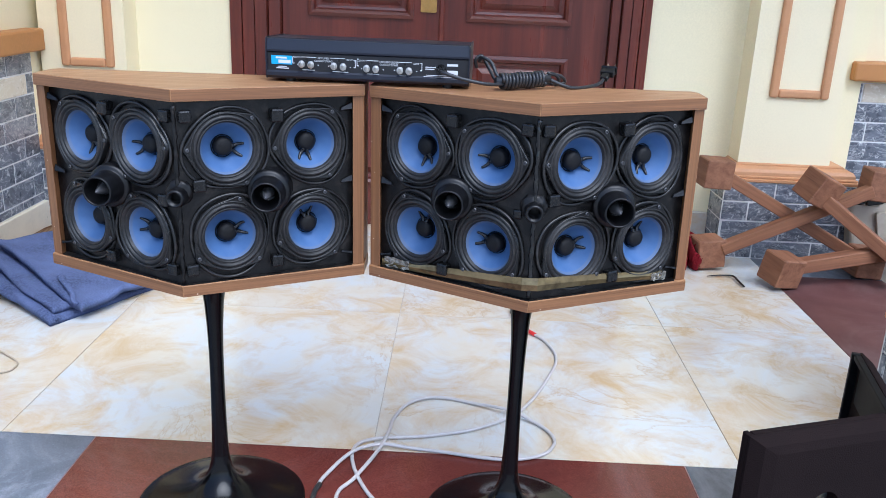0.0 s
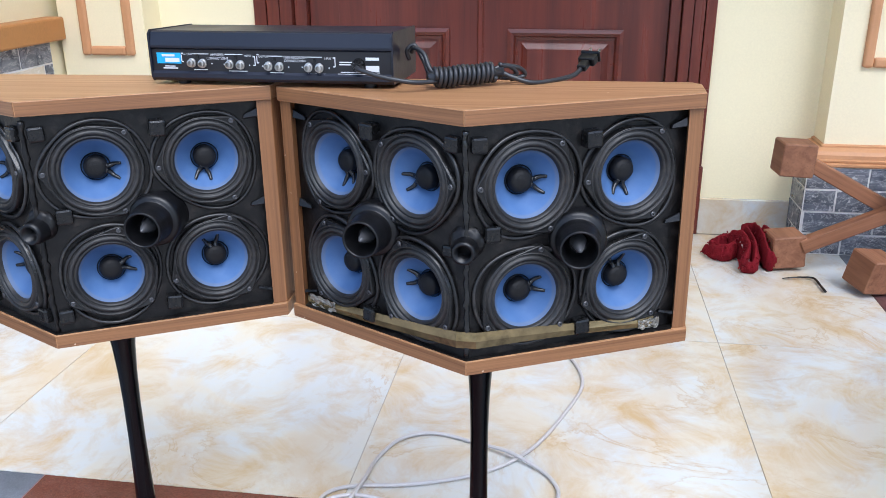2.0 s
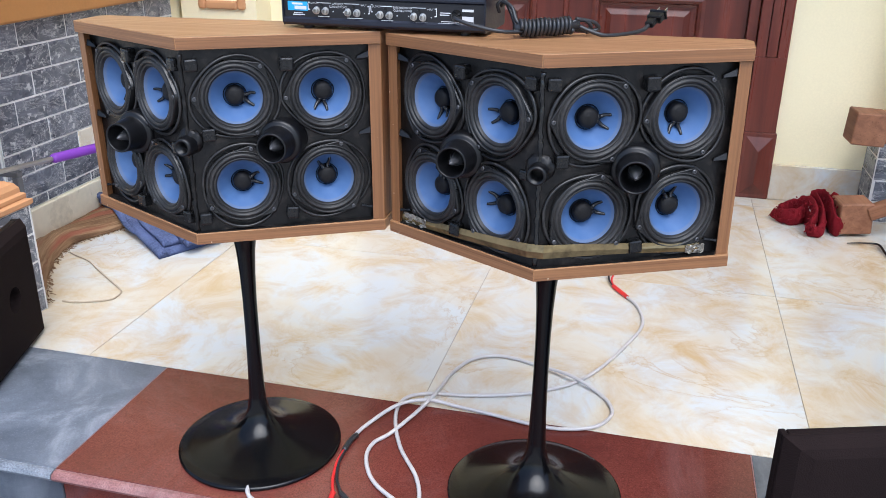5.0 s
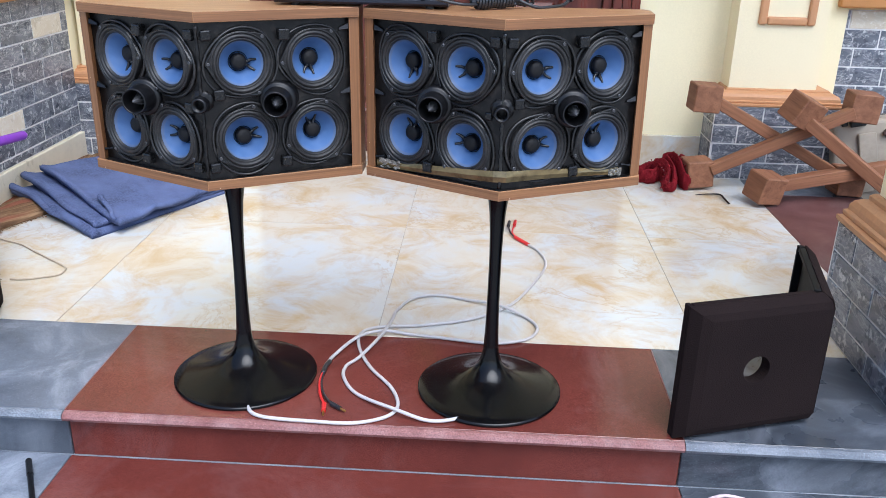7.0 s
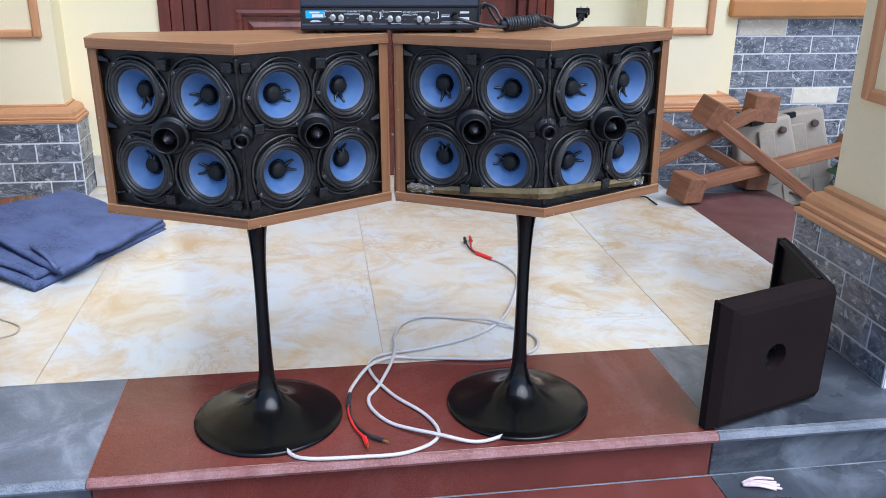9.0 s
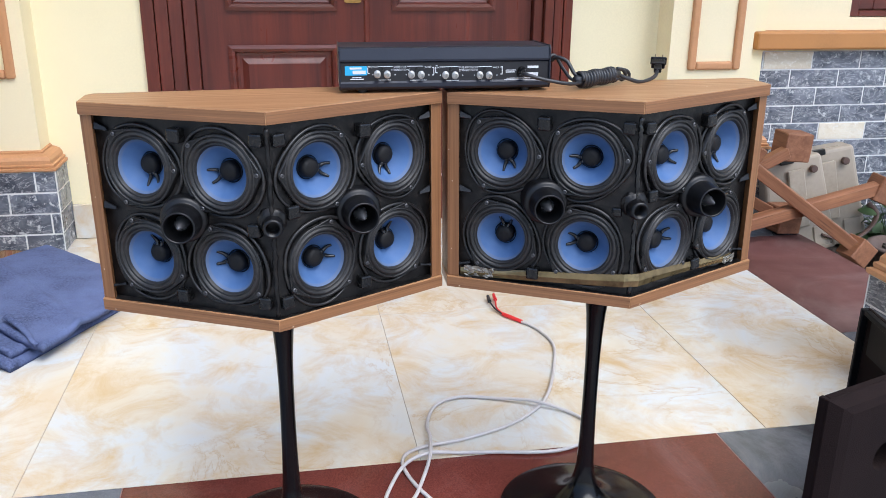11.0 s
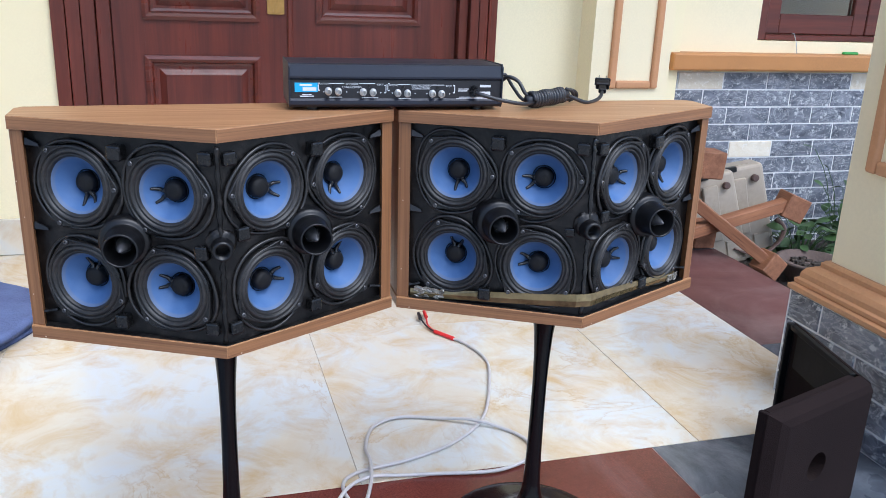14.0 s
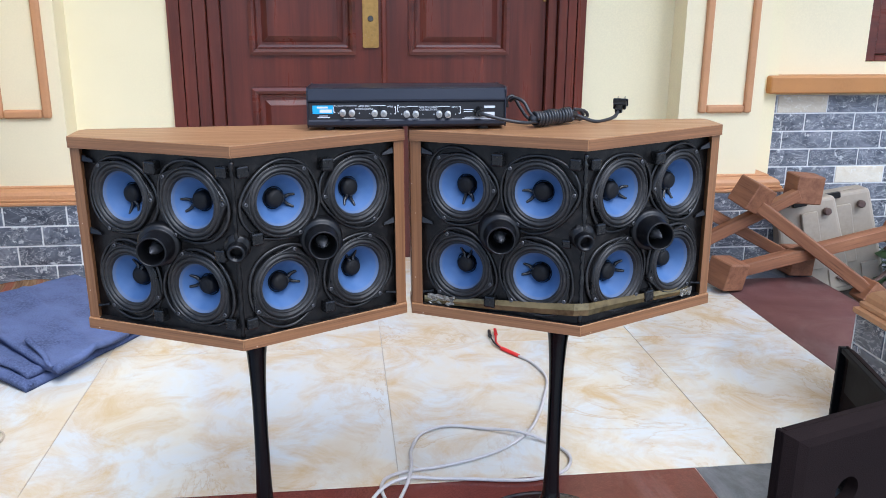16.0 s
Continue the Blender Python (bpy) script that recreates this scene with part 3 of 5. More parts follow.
def leaf(x0, x1, pa, pb, hinge_x):
    """One leaf: stiles and rails, with two raised panels."""
    zs = [(0.172, 0.676), (0.808, 2.0)]
    lf = part("leaf", boxes((x0, pa, 3.318, 3.36, 0.004, 2.118), (pb, x1, 3.318, 3.36, 0.004, 2.118), (pa, pb, 3.3185, 3.36, 0.004, 0.172), (pa, pb, 3.3185, 3.36, 0.676, 0.808), (pa, pb, 3.3185, 3.36, 2.0, 2.118)), MAHOGANY, door)
    for z0, z1 in zs:
        bm = bmesh.new()
        rings = []
        for o, y in ((-0.006, 3.319), (-0.006, 3.307), (0.006, 3.303), (0.016, 3.310), (0.022, 3.326), (0.034, 3.330)):
            rings.append([bm.verts.new(p) for p in ((pa + o, y, z0 + o), (pb - o, y, z0 + o), (pb - o, y, z1 - o), (pa + o, y, z1 - o))])
        for a, b in zip(rings, rings[1:]):
            for i in range(4):
                j = (i + 1) % 4
                bm.faces.new((a[i], a[j], b[j], b[i]))
        part("panel_moulding", bm, MAHOGANY_X, lf)
        bm = bmesh.new()
        rings = []
        for o, y in ((0.030, 3.340), (0.030, 3.329), (0.040, 3.329), (0.060, 3.316), (0.062, 3.314)):
            rings.append([bm.verts.new(p) for p in ((pa + o, y, z0 + o), (pb - o, y, z0 + o), (pb - o, y, z1 - o), (pa + o, y, z1 - o))])
        for a, b in zip(rings, rings[1:]):
            for i in range(4):
                j = (i + 1) % 4
                bm.faces.new((a[i], a[j], b[j], b[i]))
        bm.faces.new(rings[-1])
        part("raised_panel", bm, MAHOGANY, lf)
    for z in (0.135, 1.0, 1.8):
        part("hinge", lathe([(0, 0), (0.006, 0), (0.007, 0.004), (0.007, 0.121), (0.006, 0.125), (0, 0.125)], 12), BRASS, lf, "brass hinge", m=pose(hinge_x, 3.312, z))
    return lf


leaf_l = leaf(-0.640, -0.049, -0.538, -0.158, -0.636)
leaf_r = leaf(-0.043, 0.572, 0.052, 0.426, 0.566)
part("meeting_strip", boxes((-0.056, -0.036, 3.308, 3.32, 0.004, 2.115), bev=0.004), MAHOGANY, leaf_l)
part("lock_plate", prism([(-0.030, 0.002), (-0.024, 0), (0.024, 0), (0.030, 0.002), (0.030, 0.30), (0, 0.315), (-0.030, 0.30)], -0.006, 0.004, 0.0015), BRASS, leaf_l, "brass lock plate with pressed ornament", m=pose(-0.096, 3.311, 0.829, 90, 0, 0))
bm = bmesh.new()
for i in range(4):
    for j in range(5):
        if (i + j) % 2:
            box(bm, -0.020 + i * 0.0105, -0.0125 + i * 0.0105, -0.0025, 0.001, 0.008 + j * 0.011, 0.0165 + j * 0.011)
part("ornament", bm, BRASS, leaf_l, m=pose(-0.096, 3.306, 0.829))
part("keyhole", lathe([(0, 0.003), (0.009, 0.003), (0.011, 0.0), (0.011, -0.004)], 20), SCREW, leaf_l, m=pose(-0.096, 3.305, 0.935, 90, 0, 0))
bm = tube(spline([(-0.096, 3.300, 1.02), (-0.096, 3.255, 1.025), (-0.13, 3.250, 1.025), (-0.20, 3.252, 1.02)], 6), 0.009, 10)
part("door_handle", bm, BRASS, leaf_l, "brass lever handle", smooth=True)

# ---- the window ----
win = thing("window_1", "mahogany framed window above the slate tiles", "window", kind="structure")
part("window_frame", boxes((1.912, 1.955, 3.335, 3.42, 0.777, 1.998), (3.0, 3.048, 3.335, 3.42, 0.777, 1.998), (1.955, 3.0, 3.335, 3.42, 0.777, 0.80), (1.955, 3.0, 3.335, 3.42, 1.94, 1.998), bev=0.004), MAHOGANY_X, win)
for a, b in ((1.958, 2.475), (2.480, 2.997)):
    sash = part("sash", boxes((a, a + 0.07, 3.352, 3.40, 0.803, 1.937), (b - 0.07, b, 3.352, 3.40, 0.803, 1.937), (a + 0.07, b - 0.07, 3.352, 3.40, 0.803, 0.885), (a + 0.07, b - 0.07, 3.352, 3.40, 1.86, 1.937), bev=0.004), MAHOGANY_X, win)
    pn = part("pane", boxes((a + 0.071, b - 0.071, 3.374, 3.380, 0.886, 1.859)), GLASS, sash)
    pn.visible_shadow = False
part("room_behind", boxes((1.8, 3.2, 3.7, 3.72, 0.6, 2.1), (1.8, 1.82, 3.51, 3.7, 0.6, 2.1), (3.18, 3.2, 3.51, 3.7, 0.6, 2.1)), plain("dim_room_wall", (0.25, 0.2, 0.14), 0.8), win, "dim wall of the room inside")
stay = tagged(part("window_stay", tube(spline([(2.072, 3.322, 0.802), (2.078, 3.314, 0.808), (2.085, 3.312, 0.795), (2.095, 3.308, 0.765), (2.10, 3.30, 0.7245)], 5), 0.0022, 8), STEEL, smooth=True), "small bent steel window hook hanging over the ledge", "window hook")
peg = tagged(part("peg", boxes((2.335, 2.415, 3.29, 3.31, 0.7225, 0.736), bev=0.005), LIME), "small bright green plastic peg on the ledge", "peg")

# ---- loudspeakers ----
ANG = radians(29.7)
CU, SU = math.cos(ANG), math.sin(ANG)
AX0 = 0.0082
MIDZ = 0.1595


def face_m(side, u, v, n=0.0, roll=0.0):
    """The pose of a piece on a slanting baffle: x to the viewer's right, y up, z outward."""
    nx, ny = side * SU, -CU
    pos = Vector((side * CU * u + nx * n, AX0 + SU * u + ny * n, MIDZ + v))
    rot = Matrix(((CU, 0, nx), (side * SU, 0, ny), (0, 1, 0))).to_4x4()
    return Matrix.Translation(pos) @ rot @ pose(0, 0, 0, 0, 0, roll)


def driver_frame(screws):
    """A stamped basket rim drawn out into three screw lobes, flat sided between them."""
    pts = [(0.0572 * math.cos(2 * math.pi * i / 90), 0.0572 * math.sin(2 * math.pi * i / 90)) for i in range(90)]
    for a in screws:
        for i in range(16):
            th = 2 * math.pi * i / 16
            pts.append((0.0602 * math.cos(radians(a)) + 0.0056 * math.cos(th), 0.0602 * math.sin(radians(a)) + 0.0056 * math.sin(th)))
    pts.sort()

    def half(seq):
        out = []
        for p in seq:
            while len(out) > 1 and (out[-1][0] - out[-2][0]) * (p[1] - out[-2][1]) - (out[-1][1] - out[-2][1]) * (p[0] - out[-2][0]) <= 0:
                out.pop()
            out.append(p)
        return out[:-1]

    hull = half(pts) + half(pts[::-1])
    n = 72
    rows = [[], [], [], [], []]
    bm = bmesh.new()
    for i in range(n):
        th = 2 * math.pi * i / n
        c, si = math.cos(th), math.sin(th)
        ro = 0.0572
        for (x0, y0), (x1, y1) in zip(hull, hull[1:] + hull[:1]):
            dx, dy = x1 - x0, y1 - y0
            den = c * dy - si * dx
            if abs(den) > 1e-12:
                r, k = (x0 * dy - y0 * dx) / den, (x0 * si - y0 * c) / den
                if r > 0 and -1e-6 <= k <= 1 + 1e-6:
                    ro = r
        for row, (r, z) in zip(rows, ((ro + 0.0008, -0.0040), (ro, 0.0040), (ro - 0.0012, 0.0050), (ro - 0.0024, 0.0044), (0.0552, 0.0044))):
            row.append(bm.verts.new((r * c, r * si, z)))
    for a, b in zip(rows, rows[1:]):
        for i in range(n):
            bm.faces.new((a[i], a[(i + 1) % n], b[(i + 1) % n], b[i]))
    return bm


def gasket(seed, screws):
    rnd = random.Random(seed)
    ph = [rnd.uniform(0, 6.28) for _ in range(3)]
    pts = []
    for i in range(60):
        th = 2 * math.pi * i / 60
        bump = sum(max(0.0, math.cos(th - radians(a))) ** 8 for a in screws)
        r = 0.0628 + 0.0028 * math.sin(2 * th + ph[0]) + 0.0020 * math.sin(3 * th + ph[1]) + 0.0030 * bump
        pts.append((r * math.cos(th), r * math.sin(th), -0.0010 + 0.0016 * math.sin(2 * th + ph[2])))
    return tube(pts, 0.0026, 8, closed=True)


SURR = [(0.0560, 0.0040), (0.0550, 0.0056), (0.0540, 0.0050), (0.0532, 0.0022), (0.0526, 0.0020), (0.0514, 0.0042), (0.0500, 0.0054), (0.0484, 0.0058), (0.0468, 0.0050), (0.0456, 0.0030), (0.0449, 0.0018), (0.0440, 0.0030), (0.0428, 0.0032), (0.0416, 0.0020), (0.0408, 0.0), (0.0400, -0.0016)]
CONEP = [(0.0404, -0.0014), (0.0392, -0.0030), (0.036, -0.0072), (0.029, -0.0162), (0.020, -0.0262), (0.0135, -0.0325)]
CAPP = [(0.0146, -0.0330), (0.0148, -0.0235), (0.0142, -0.0198), (0.0126, -0.0172), (0.0085, -0.0154), (0.0045, -0.0148), (0, -0.0146)]


def leads(a):
    bm = bmesh.new()
    for d, ln in ((-18, 0.0320), (20, 0.0305)):
        th = radians(a + d)
        c, s = math.cos(th), math.sin(th)
        c0, s0 = math.cos(radians(a + d * 0.75)), math.sin(radians(a + d * 0.75))
        pts = spline([(0.0120 * c0, 0.0120 * s0, -0.0205), (0.0175 * c0, 0.0175 * s0, -0.0215), (0.0230 * c, 0.0230 * s, -0.0195), (ln * c, ln * s, -0.0140)], 4)
        k = len(pts)
        tube(pts, [0.0040 - 0.0020 * i / (k - 1) for i in range(k)], 8, bm)
    lathe([(0.0168, -0.0315), (0.0182, -0.0275), (0.0166, -0.0262)], 28, bm=bm)
    return bm


POS = [  # side, u, v, screws, lead angle
    (-1, 0.2086, 0.0683, (128, 0, 242), 285), (-1, 0.0746, 0.0683, (140, 4, 238), 196),
    (1, 0.0746, 0.0683, (178, 50, 297), 348), (1, 0.2086, 0.0683, (183, 55, 300), 258),
    (-1, 0.2086, -0.0683, (112, -22, 232), 80), (-1, 0.0746, -0.0683, (112, -35, 228), 168),
    (1, 0.0746, -0.0683, (75, 212, 316), 12), (1, 0.2086, -0.0683, (70, 200, 308), 100)]


def tilted_port():
    bm = bmesh.new()
    lathe([(0.0345, -0.040), (0.0345, 0.016), (0.0342, 0.021), (0.0330, 0.0245), (0.0300, 0.0265), (0.0272, 0.0270), (0.0262, 0.0280), (0.0252, 0.042), (0.0236, 0.058), (0.0231, 0.0625), (0.0226, 0.0632), (0.0206, 0.0632), (0.0200, 0.061), (0.0186, 0.030), (0.0, 0.028)], 48, bm=bm)
    return bm


def loudspeaker(m, label, seed, taped):
    sp = thing("loudspeaker", label, "speaker", m, "pair of loudspeakers")
    slab = [(0, 0), (0.2652, 0.138), (0.2652, 0.202), (0.255, 0.216), (-0.255, 0.216), (-0.2652, 0.202), (-0.2652, 0.138)]
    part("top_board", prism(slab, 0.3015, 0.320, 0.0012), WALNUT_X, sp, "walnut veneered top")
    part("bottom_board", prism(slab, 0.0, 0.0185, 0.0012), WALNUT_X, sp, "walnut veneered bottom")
    for z0, z1 in ((0.0010, 0.0175), (0.3025, 0.3190)):
        for s in (-1, 1):
            ln, an = math.hypot(0.2652, 0.138), math.degrees(math.atan2(0.138, 0.2652))
            m = pose(0, 0, 0, 0, 0, an) if s > 0 else pose(-0.2652, 0.138, 0, 0, 0, -an)
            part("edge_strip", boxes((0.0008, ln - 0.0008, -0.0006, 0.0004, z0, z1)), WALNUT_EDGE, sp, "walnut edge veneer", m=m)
    for s in (-1, 1):
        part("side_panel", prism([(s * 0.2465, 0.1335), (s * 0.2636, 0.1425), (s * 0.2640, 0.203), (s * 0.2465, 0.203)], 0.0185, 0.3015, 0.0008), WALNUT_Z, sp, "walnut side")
    part("back_board", boxes((-0.247, 0.247, 0.190, 0.203, 0.0185, 0.3015)), BAFFLE, sp)
    for s in (-1, 1):
        for u0, u1, uc in ((0.0, 0.1416, 0.0746), (0.1416, 0.285, 0.2086)):
            for v0, hh in ((-0.1409, 0.1409), (0.0, 0.1419)):
                x0 = u0 if s > 0 else -u1
                cx = uc - u0 if s > 0 else u1 - uc
                bm = holed_panel(u1 - u0, hh, 0.012, cx, (0.0683 if v0 >= 0 else -0.0683) - v0, 0.0555)
                part("baffle_section", bm, BAFFLE, sp, "black baffle board", m=face_m(s, 0, 0) @ Matrix(((1, 0, 0, x0), (0, 0, 1, v0), (0, -1, 0, 0), (0, 0, 0, 1))))
    # drivers
    for k, (s, u, v, scr, la) in enumerate(POS):
        d = part("driver", driver_frame(scr), RUBBER, sp, "round driver with a blue cone", m=face_m(s, u, v, 0.0040), smooth=True)
        part("gasket", gasket(seed * 10 + k, scr), BEAD, d, smooth=True)
        if "surround" in SHARED:
            for nm in ("surround", "cone", "dust_cap"):
                again(nm, SHARED[nm], d, Matrix())
        else:
            SHARED["surround"] = part("surround", lathe(SURR, 56), SURROUND, d, "ribbed rubber surround", smooth=True).data
            SHARED["cone"] = part("cone", lathe(CONEP, 56), CONE, d, "blue paper cone", smooth=True).data
            SHARED["dust_cap"] = part("dust_cap", lathe(CAPP, 36), CAP, d, "black dust cap", smooth=True).data
        part("lead_wire", leads(la), GLOSS, d, "glossy black lead wire pair glued to the cone", smooth=True)
        for a in scr:
            x, y = 0.0602 * math.cos(radians(a)), 0.0602 * math.sin(radians(a))
            if "screw" in SHARED:
                again("screw", SHARED["screw"], d, pose(x, y, 0.0045))
            else:
                SHARED["screw"] = part("screw", lathe([(0.0034, 0), (0.0034, 0.0012), (0.0026, 0.0020), (0.0011, 0.0020), (0.0010, 0.0006), (0, 0.0006)], 14), SCREW, d, m=pose(x, y, 0.0045)).data
    # flared ports with a bullet inside
    for s in (-1, 1):
        ax = Vector((s * 0.10, -0.995, 0)).normalized()
        b0 = Vector((s * 0.1222, AX0 + SU * 0.1416 + 0.0035, MIDZ))
        rot = ax.to_track_quat("Z", "Y").to_matrix().to_4x4()
        p = part("port", tilted_port(), BLACK, sp, "flared black port tube", m=Matrix.Translation(b0) @ rot, smooth=True)
        part("bullet", lathe([(0.0118, 0.028), (0.0118, 0.036), (0.0108, 0.041), (0.0040, 0.0595), (0.0016, 0.0650), (0, 0.0658)], 28), BULLET, p, "glossy bullet tip", smooth=True)
    # middle tube set in lumpy filler
    ct = part("centre_tube", lathe([(0.0155, -0.02), (0.0152, 0.011), (0.0140, 0.017), (0.0130, 0.0222), (0.0096, 0.0222), (0.009, 0.004), (0, 0.003)], 30), BLACK, sp, "short black tube in the ridge", m=pose(0, AX0, MIDZ + 0.001, 90, 0, 0), smooth=True)
    bm = bmesh.new()
    bmesh.ops.create_icosphere(bm, subdivisions=4, radius=0.0205)
    for v in bm.verts:
        v.co *= 1 + 0.10 * noise.noise(v.co * 130 + Vector((seed, 0, 0)))
        v.co.z *= 0.55
    part("filler", bm, BAFFLE, sp, "lumpy black filler round the tube", m=pose(0, AX0 + 0.006, MIDZ + 0.006, 90, 0, 0), smooth=True)
    # ridge bead
    rnd = random.Random(seed)
    pts = [(rnd.uniform(-0.0012, 0.0012), AX0 + rnd.uniform(-0.001, 0.001), 0.022 + i * 0.0057) for i in range(49)]
    part("ridge_bead", tube(pts, [0.0028 + rnd.uniform(0, 0.0018) for _ in pts], 8), GLOSS if taped else BAFFLE, sp, "rough bead of glue along the ridge", smooth=True)
    # rubber cups that held the grille
    for s, u, v, n, w in ((-1, 0.0152, 0.1203, 0.01, 0.0095), (1, 0.0146, 0.12, 0.01, 0.0095), (-1, 0.1415, 0.1198, 0.016, 0.0105), (1, 0.1524, 0.1167, 0.016, 0.0105), (-1, 0.0169, -0.1172, 0.01, 0.0095), (1, 0.0137, -0.1173, 0.01, 0.0095), (-1, 0.1528, -0.1205, 0.014, 0.01), (1, 0.1473, -0.1174, 0.014, 0.01), (1, 0.0306, 0.015, 0.01, 0.01), (-1, 0.0268, -0.0087, 0.01, 0.01)):
        if taped and u < 0.03 and v < 0:
            w, n = 0.0075, 0.004
        bm = box(bmesh.new(), -w, w, -w, w, -0.004, n, 0.003, 2)
        c = part("rubber_cup", bm, RUBBER, sp, m=face_m(s, u, v, 0.0, rnd.uniform(-4, 4)))
    # side brackets
    for s in (-1, 1):
        for v, sl in ((0.002, 1), (0.120, 1), (-0.118, -1)):
            bm = prism([(0, 0), (-s * 0.026, -0.004), (-s * 0.024, 0.003), (0, 0.011 * sl + 0.004)], -0.004, 0.005, 0.001, 1)
            part("bracket", bm, BLACK, sp, "small black bracket", m=pose(s * 0.2455, 0.139, MIDZ + v, 72, 0, s * 8) @ Matrix.Diagonal((0.75, 0.75, 0.75, 1)))
    # thin black strips that paint the shade onto the bottom board's ledge
    for s in (-1, 1):
        part("ledge_shade", prism([(0.0, 0.0022), (s * 0.2455, 0.1320), (s * 0.2455, 0.185), (0.0, 0.06)], 0.0186, 0.0196), BAFFLE, sp, "black strip as painted shade on the ledge under the baffle")
    if taped:
        path = [(-0.243, 0.0195, 0.013), (-0.20, 0.021, 0.015), (-0.13, 0.0255, 0.0175), (-0.06, 0.031, 0.019), (-0.012, 0.035, 0.021), (0.012, 0.035, 0.021), (0.06, 0.034, 0.019), (0.13, 0.031, 0.016), (0.19, 0.026, 0.015), (0.222, 0.0225, 0.015)]
        bm = bmesh.new()
        prev = None
        for i, (x, z, h) in enumerate(path):
            y = AX0 + 0.582 * abs(x) - 0.0138
            w = 0.0008 * math.sin(i * 1.7)
            cur = [bm.verts.new(p) for p in ((x, y + 0.0030, z), (x, y, z + h * 0.5), (x, y + 0.0022 + w, z + h), (x, y + 0.0032 + w, z + h), (x, y + 0.0012, z + h * 0.5), (x, y + 0.0040, z))]
            if prev:
                for a in range(6):
                    bm.faces.new((prev[a], prev[(a + 1) % 6], cur[(a + 1) % 6], cur[a]))
            prev = cur
        part("tape", bm, TAPE, sp, "strip of aged gold tape")
        for sd, hw, hh in ((1, 0.013, 0.0070), (-1, 0.022, 0.0085)):
            bm = bmesh.new()
            bmesh.ops.create_grid(bm, x_segments=14, y_segments=8, size=1)
            for v in bm.verts:
                q = v.co.copy()
                v.co = Vector((sd * (0.216 + q.x * hw), 0.1205 + q.x * hw * 0.58 - q.y * 0.002 + 0.003 * noise.noise(q * 3), 0.0300 + q.y * hh + 0.004 * noise.noise(q * 2.3 + Vector((3, 1, 0)))))
            bmesh.ops.solidify(bm, geom=bm.faces[:], thickness=0.0006)
            part("crumpled_tape", bm, FOIL, sp, "crumpled end of clear tape")
    return sp


SHARED = {}
BASE_Z = 0.4728
loudspeaker(pose(0.1575, 1.2592, BASE_Z, 0, -0.7, -2.1), "walnut loudspeaker without grille, gold tape inside, on a black stand", 3, True)
loudspeaker(pose(-0.3748, 1.2655, BASE_Z - 0.0045, 0, -0.6, 0.4), "walnut loudspeaker without grille, eight blue cones, on a black stand", 8, False)


def stand(m):
    st = thing("pedestal_stand", "glossy black tulip pedestal on the red granite step", "speaker stand", m, "pair of pedestal stands")
    part("base", lathe([(0, 0), (0.149, 0), (0.1535, 0.002), (0.1535, 0.006), (0.150, 0.0085), (0.13, 0.0125), (0.10, 0.0200), (0.075, 0.0280), (0.055, 0.0370), (0.042, 0.0455), (0.032, 0.0550), (0.0255, 0.0650), (0.0210, 0.0770), (0.0178, 0.0910), (0.0160, 0.106)], 72), LACQUER, st, "round flared base", smooth=True)
    part("stem", lathe([(0.0160, 0.1062), (0.0146, 0.135), (0.0134, 0.18), (0.0126, 0.25), (0.0127, 0.31), (0.0140, 0.36), (0.0168, 0.405), (0.0215, 0.440), (0.0285, 0.460), (0.032, 0.4645), (0, 0.4645)], 40), LACQUER, st, "slim waisted stem", smooth=True)
    part("top_plate", lathe([(0, 0.4650), (0.085, 0.4650), (0.085, 0.4715), (0, 0.4715)], 40), LACQUER, st)
    return st


st1 = stand(pose(0.1600, 1.404, 0.0, 0, 0, 40))
copy_thing(st1, pose(-0.373, 1.416, 0.0) @ Matrix.Diagonal((1, 1, 0.990, 1)))

# ---- the equaliser box on top ----
eq = thing("equalizer", "black metal audio equalizer box, back panel with sockets", "audio unit", pose(-0.2705, 1.402, 0.7900, 0, -0.35, -2.6) @ Matrix.Diagonal((1, 1, 1.12, 1)))
W_, D_, H_ = 0.322, 0.122, 0.060
prof = [(0.004, 0.0045), (0.0, 0.008), (0.0, 0.013), (0.003, 0.0155), (0.004, 0.0395), (0.0005, 0.0415), (0.0, 0.044), (0.0035, 0.0585), (0.008, 0.0600), (D_ - 0.004, 0.0575), (D_, 0.054), (D_, 0.007), (D_ - 0.003, 0.0045)]
bm = bmesh.new()
ra = [bm.verts.new((0.0022, y, z)) for y, z in prof]
rb = [bm.verts.new((W_ - 0.0022, y, z)) for y, z in prof]
for i in range(len(prof)):
    j = (i + 1) % len(prof)
    bm.faces.new((ra[i], ra[j], rb[j], rb[i]))
bm.faces.new(ra), bm.faces.new(rb[::-1])
part("housing", bm, EQ_BLACK, eq, "satin black folded metal housing")
for x in (0.0, W_ - 0.0022):
    part("end_plate", prism([(y, z) for y, z in ((0.003, 0.004), (-0.0008, 0.009), (-0.0008, 0.057), (0.005, 0.0612), (D_ - 0.002, 0.0585), (D_ + 0.001, 0.052), (D_ + 0.001, 0.006), (D_ - 0.002, 0.004))], 0, 0.0022, 0.0004, 1), EQ_BLACK, eq, m=Matrix(((0, 0, 1, x), (1, 0, 0, 0), (0, 1, 0, 0), (0, 0, 0, 1))))
part("back_panel", boxes((0.003, W_ - 0.003, 0.0030, 0.0050, 0.0156, 0.0394)), EQ_PANEL, eq, "matt black panel with white print")
for x in (0.035, W_ - 0.035):
    for y in (0.02, D_ - 0.02):
        part("foot", lathe([(0, -0.0005), (0.008, -0.0005), (0.008, 0.0045), (0, 0.0045)], 16), RUBBER, eq, m=pose(x, y, 0))


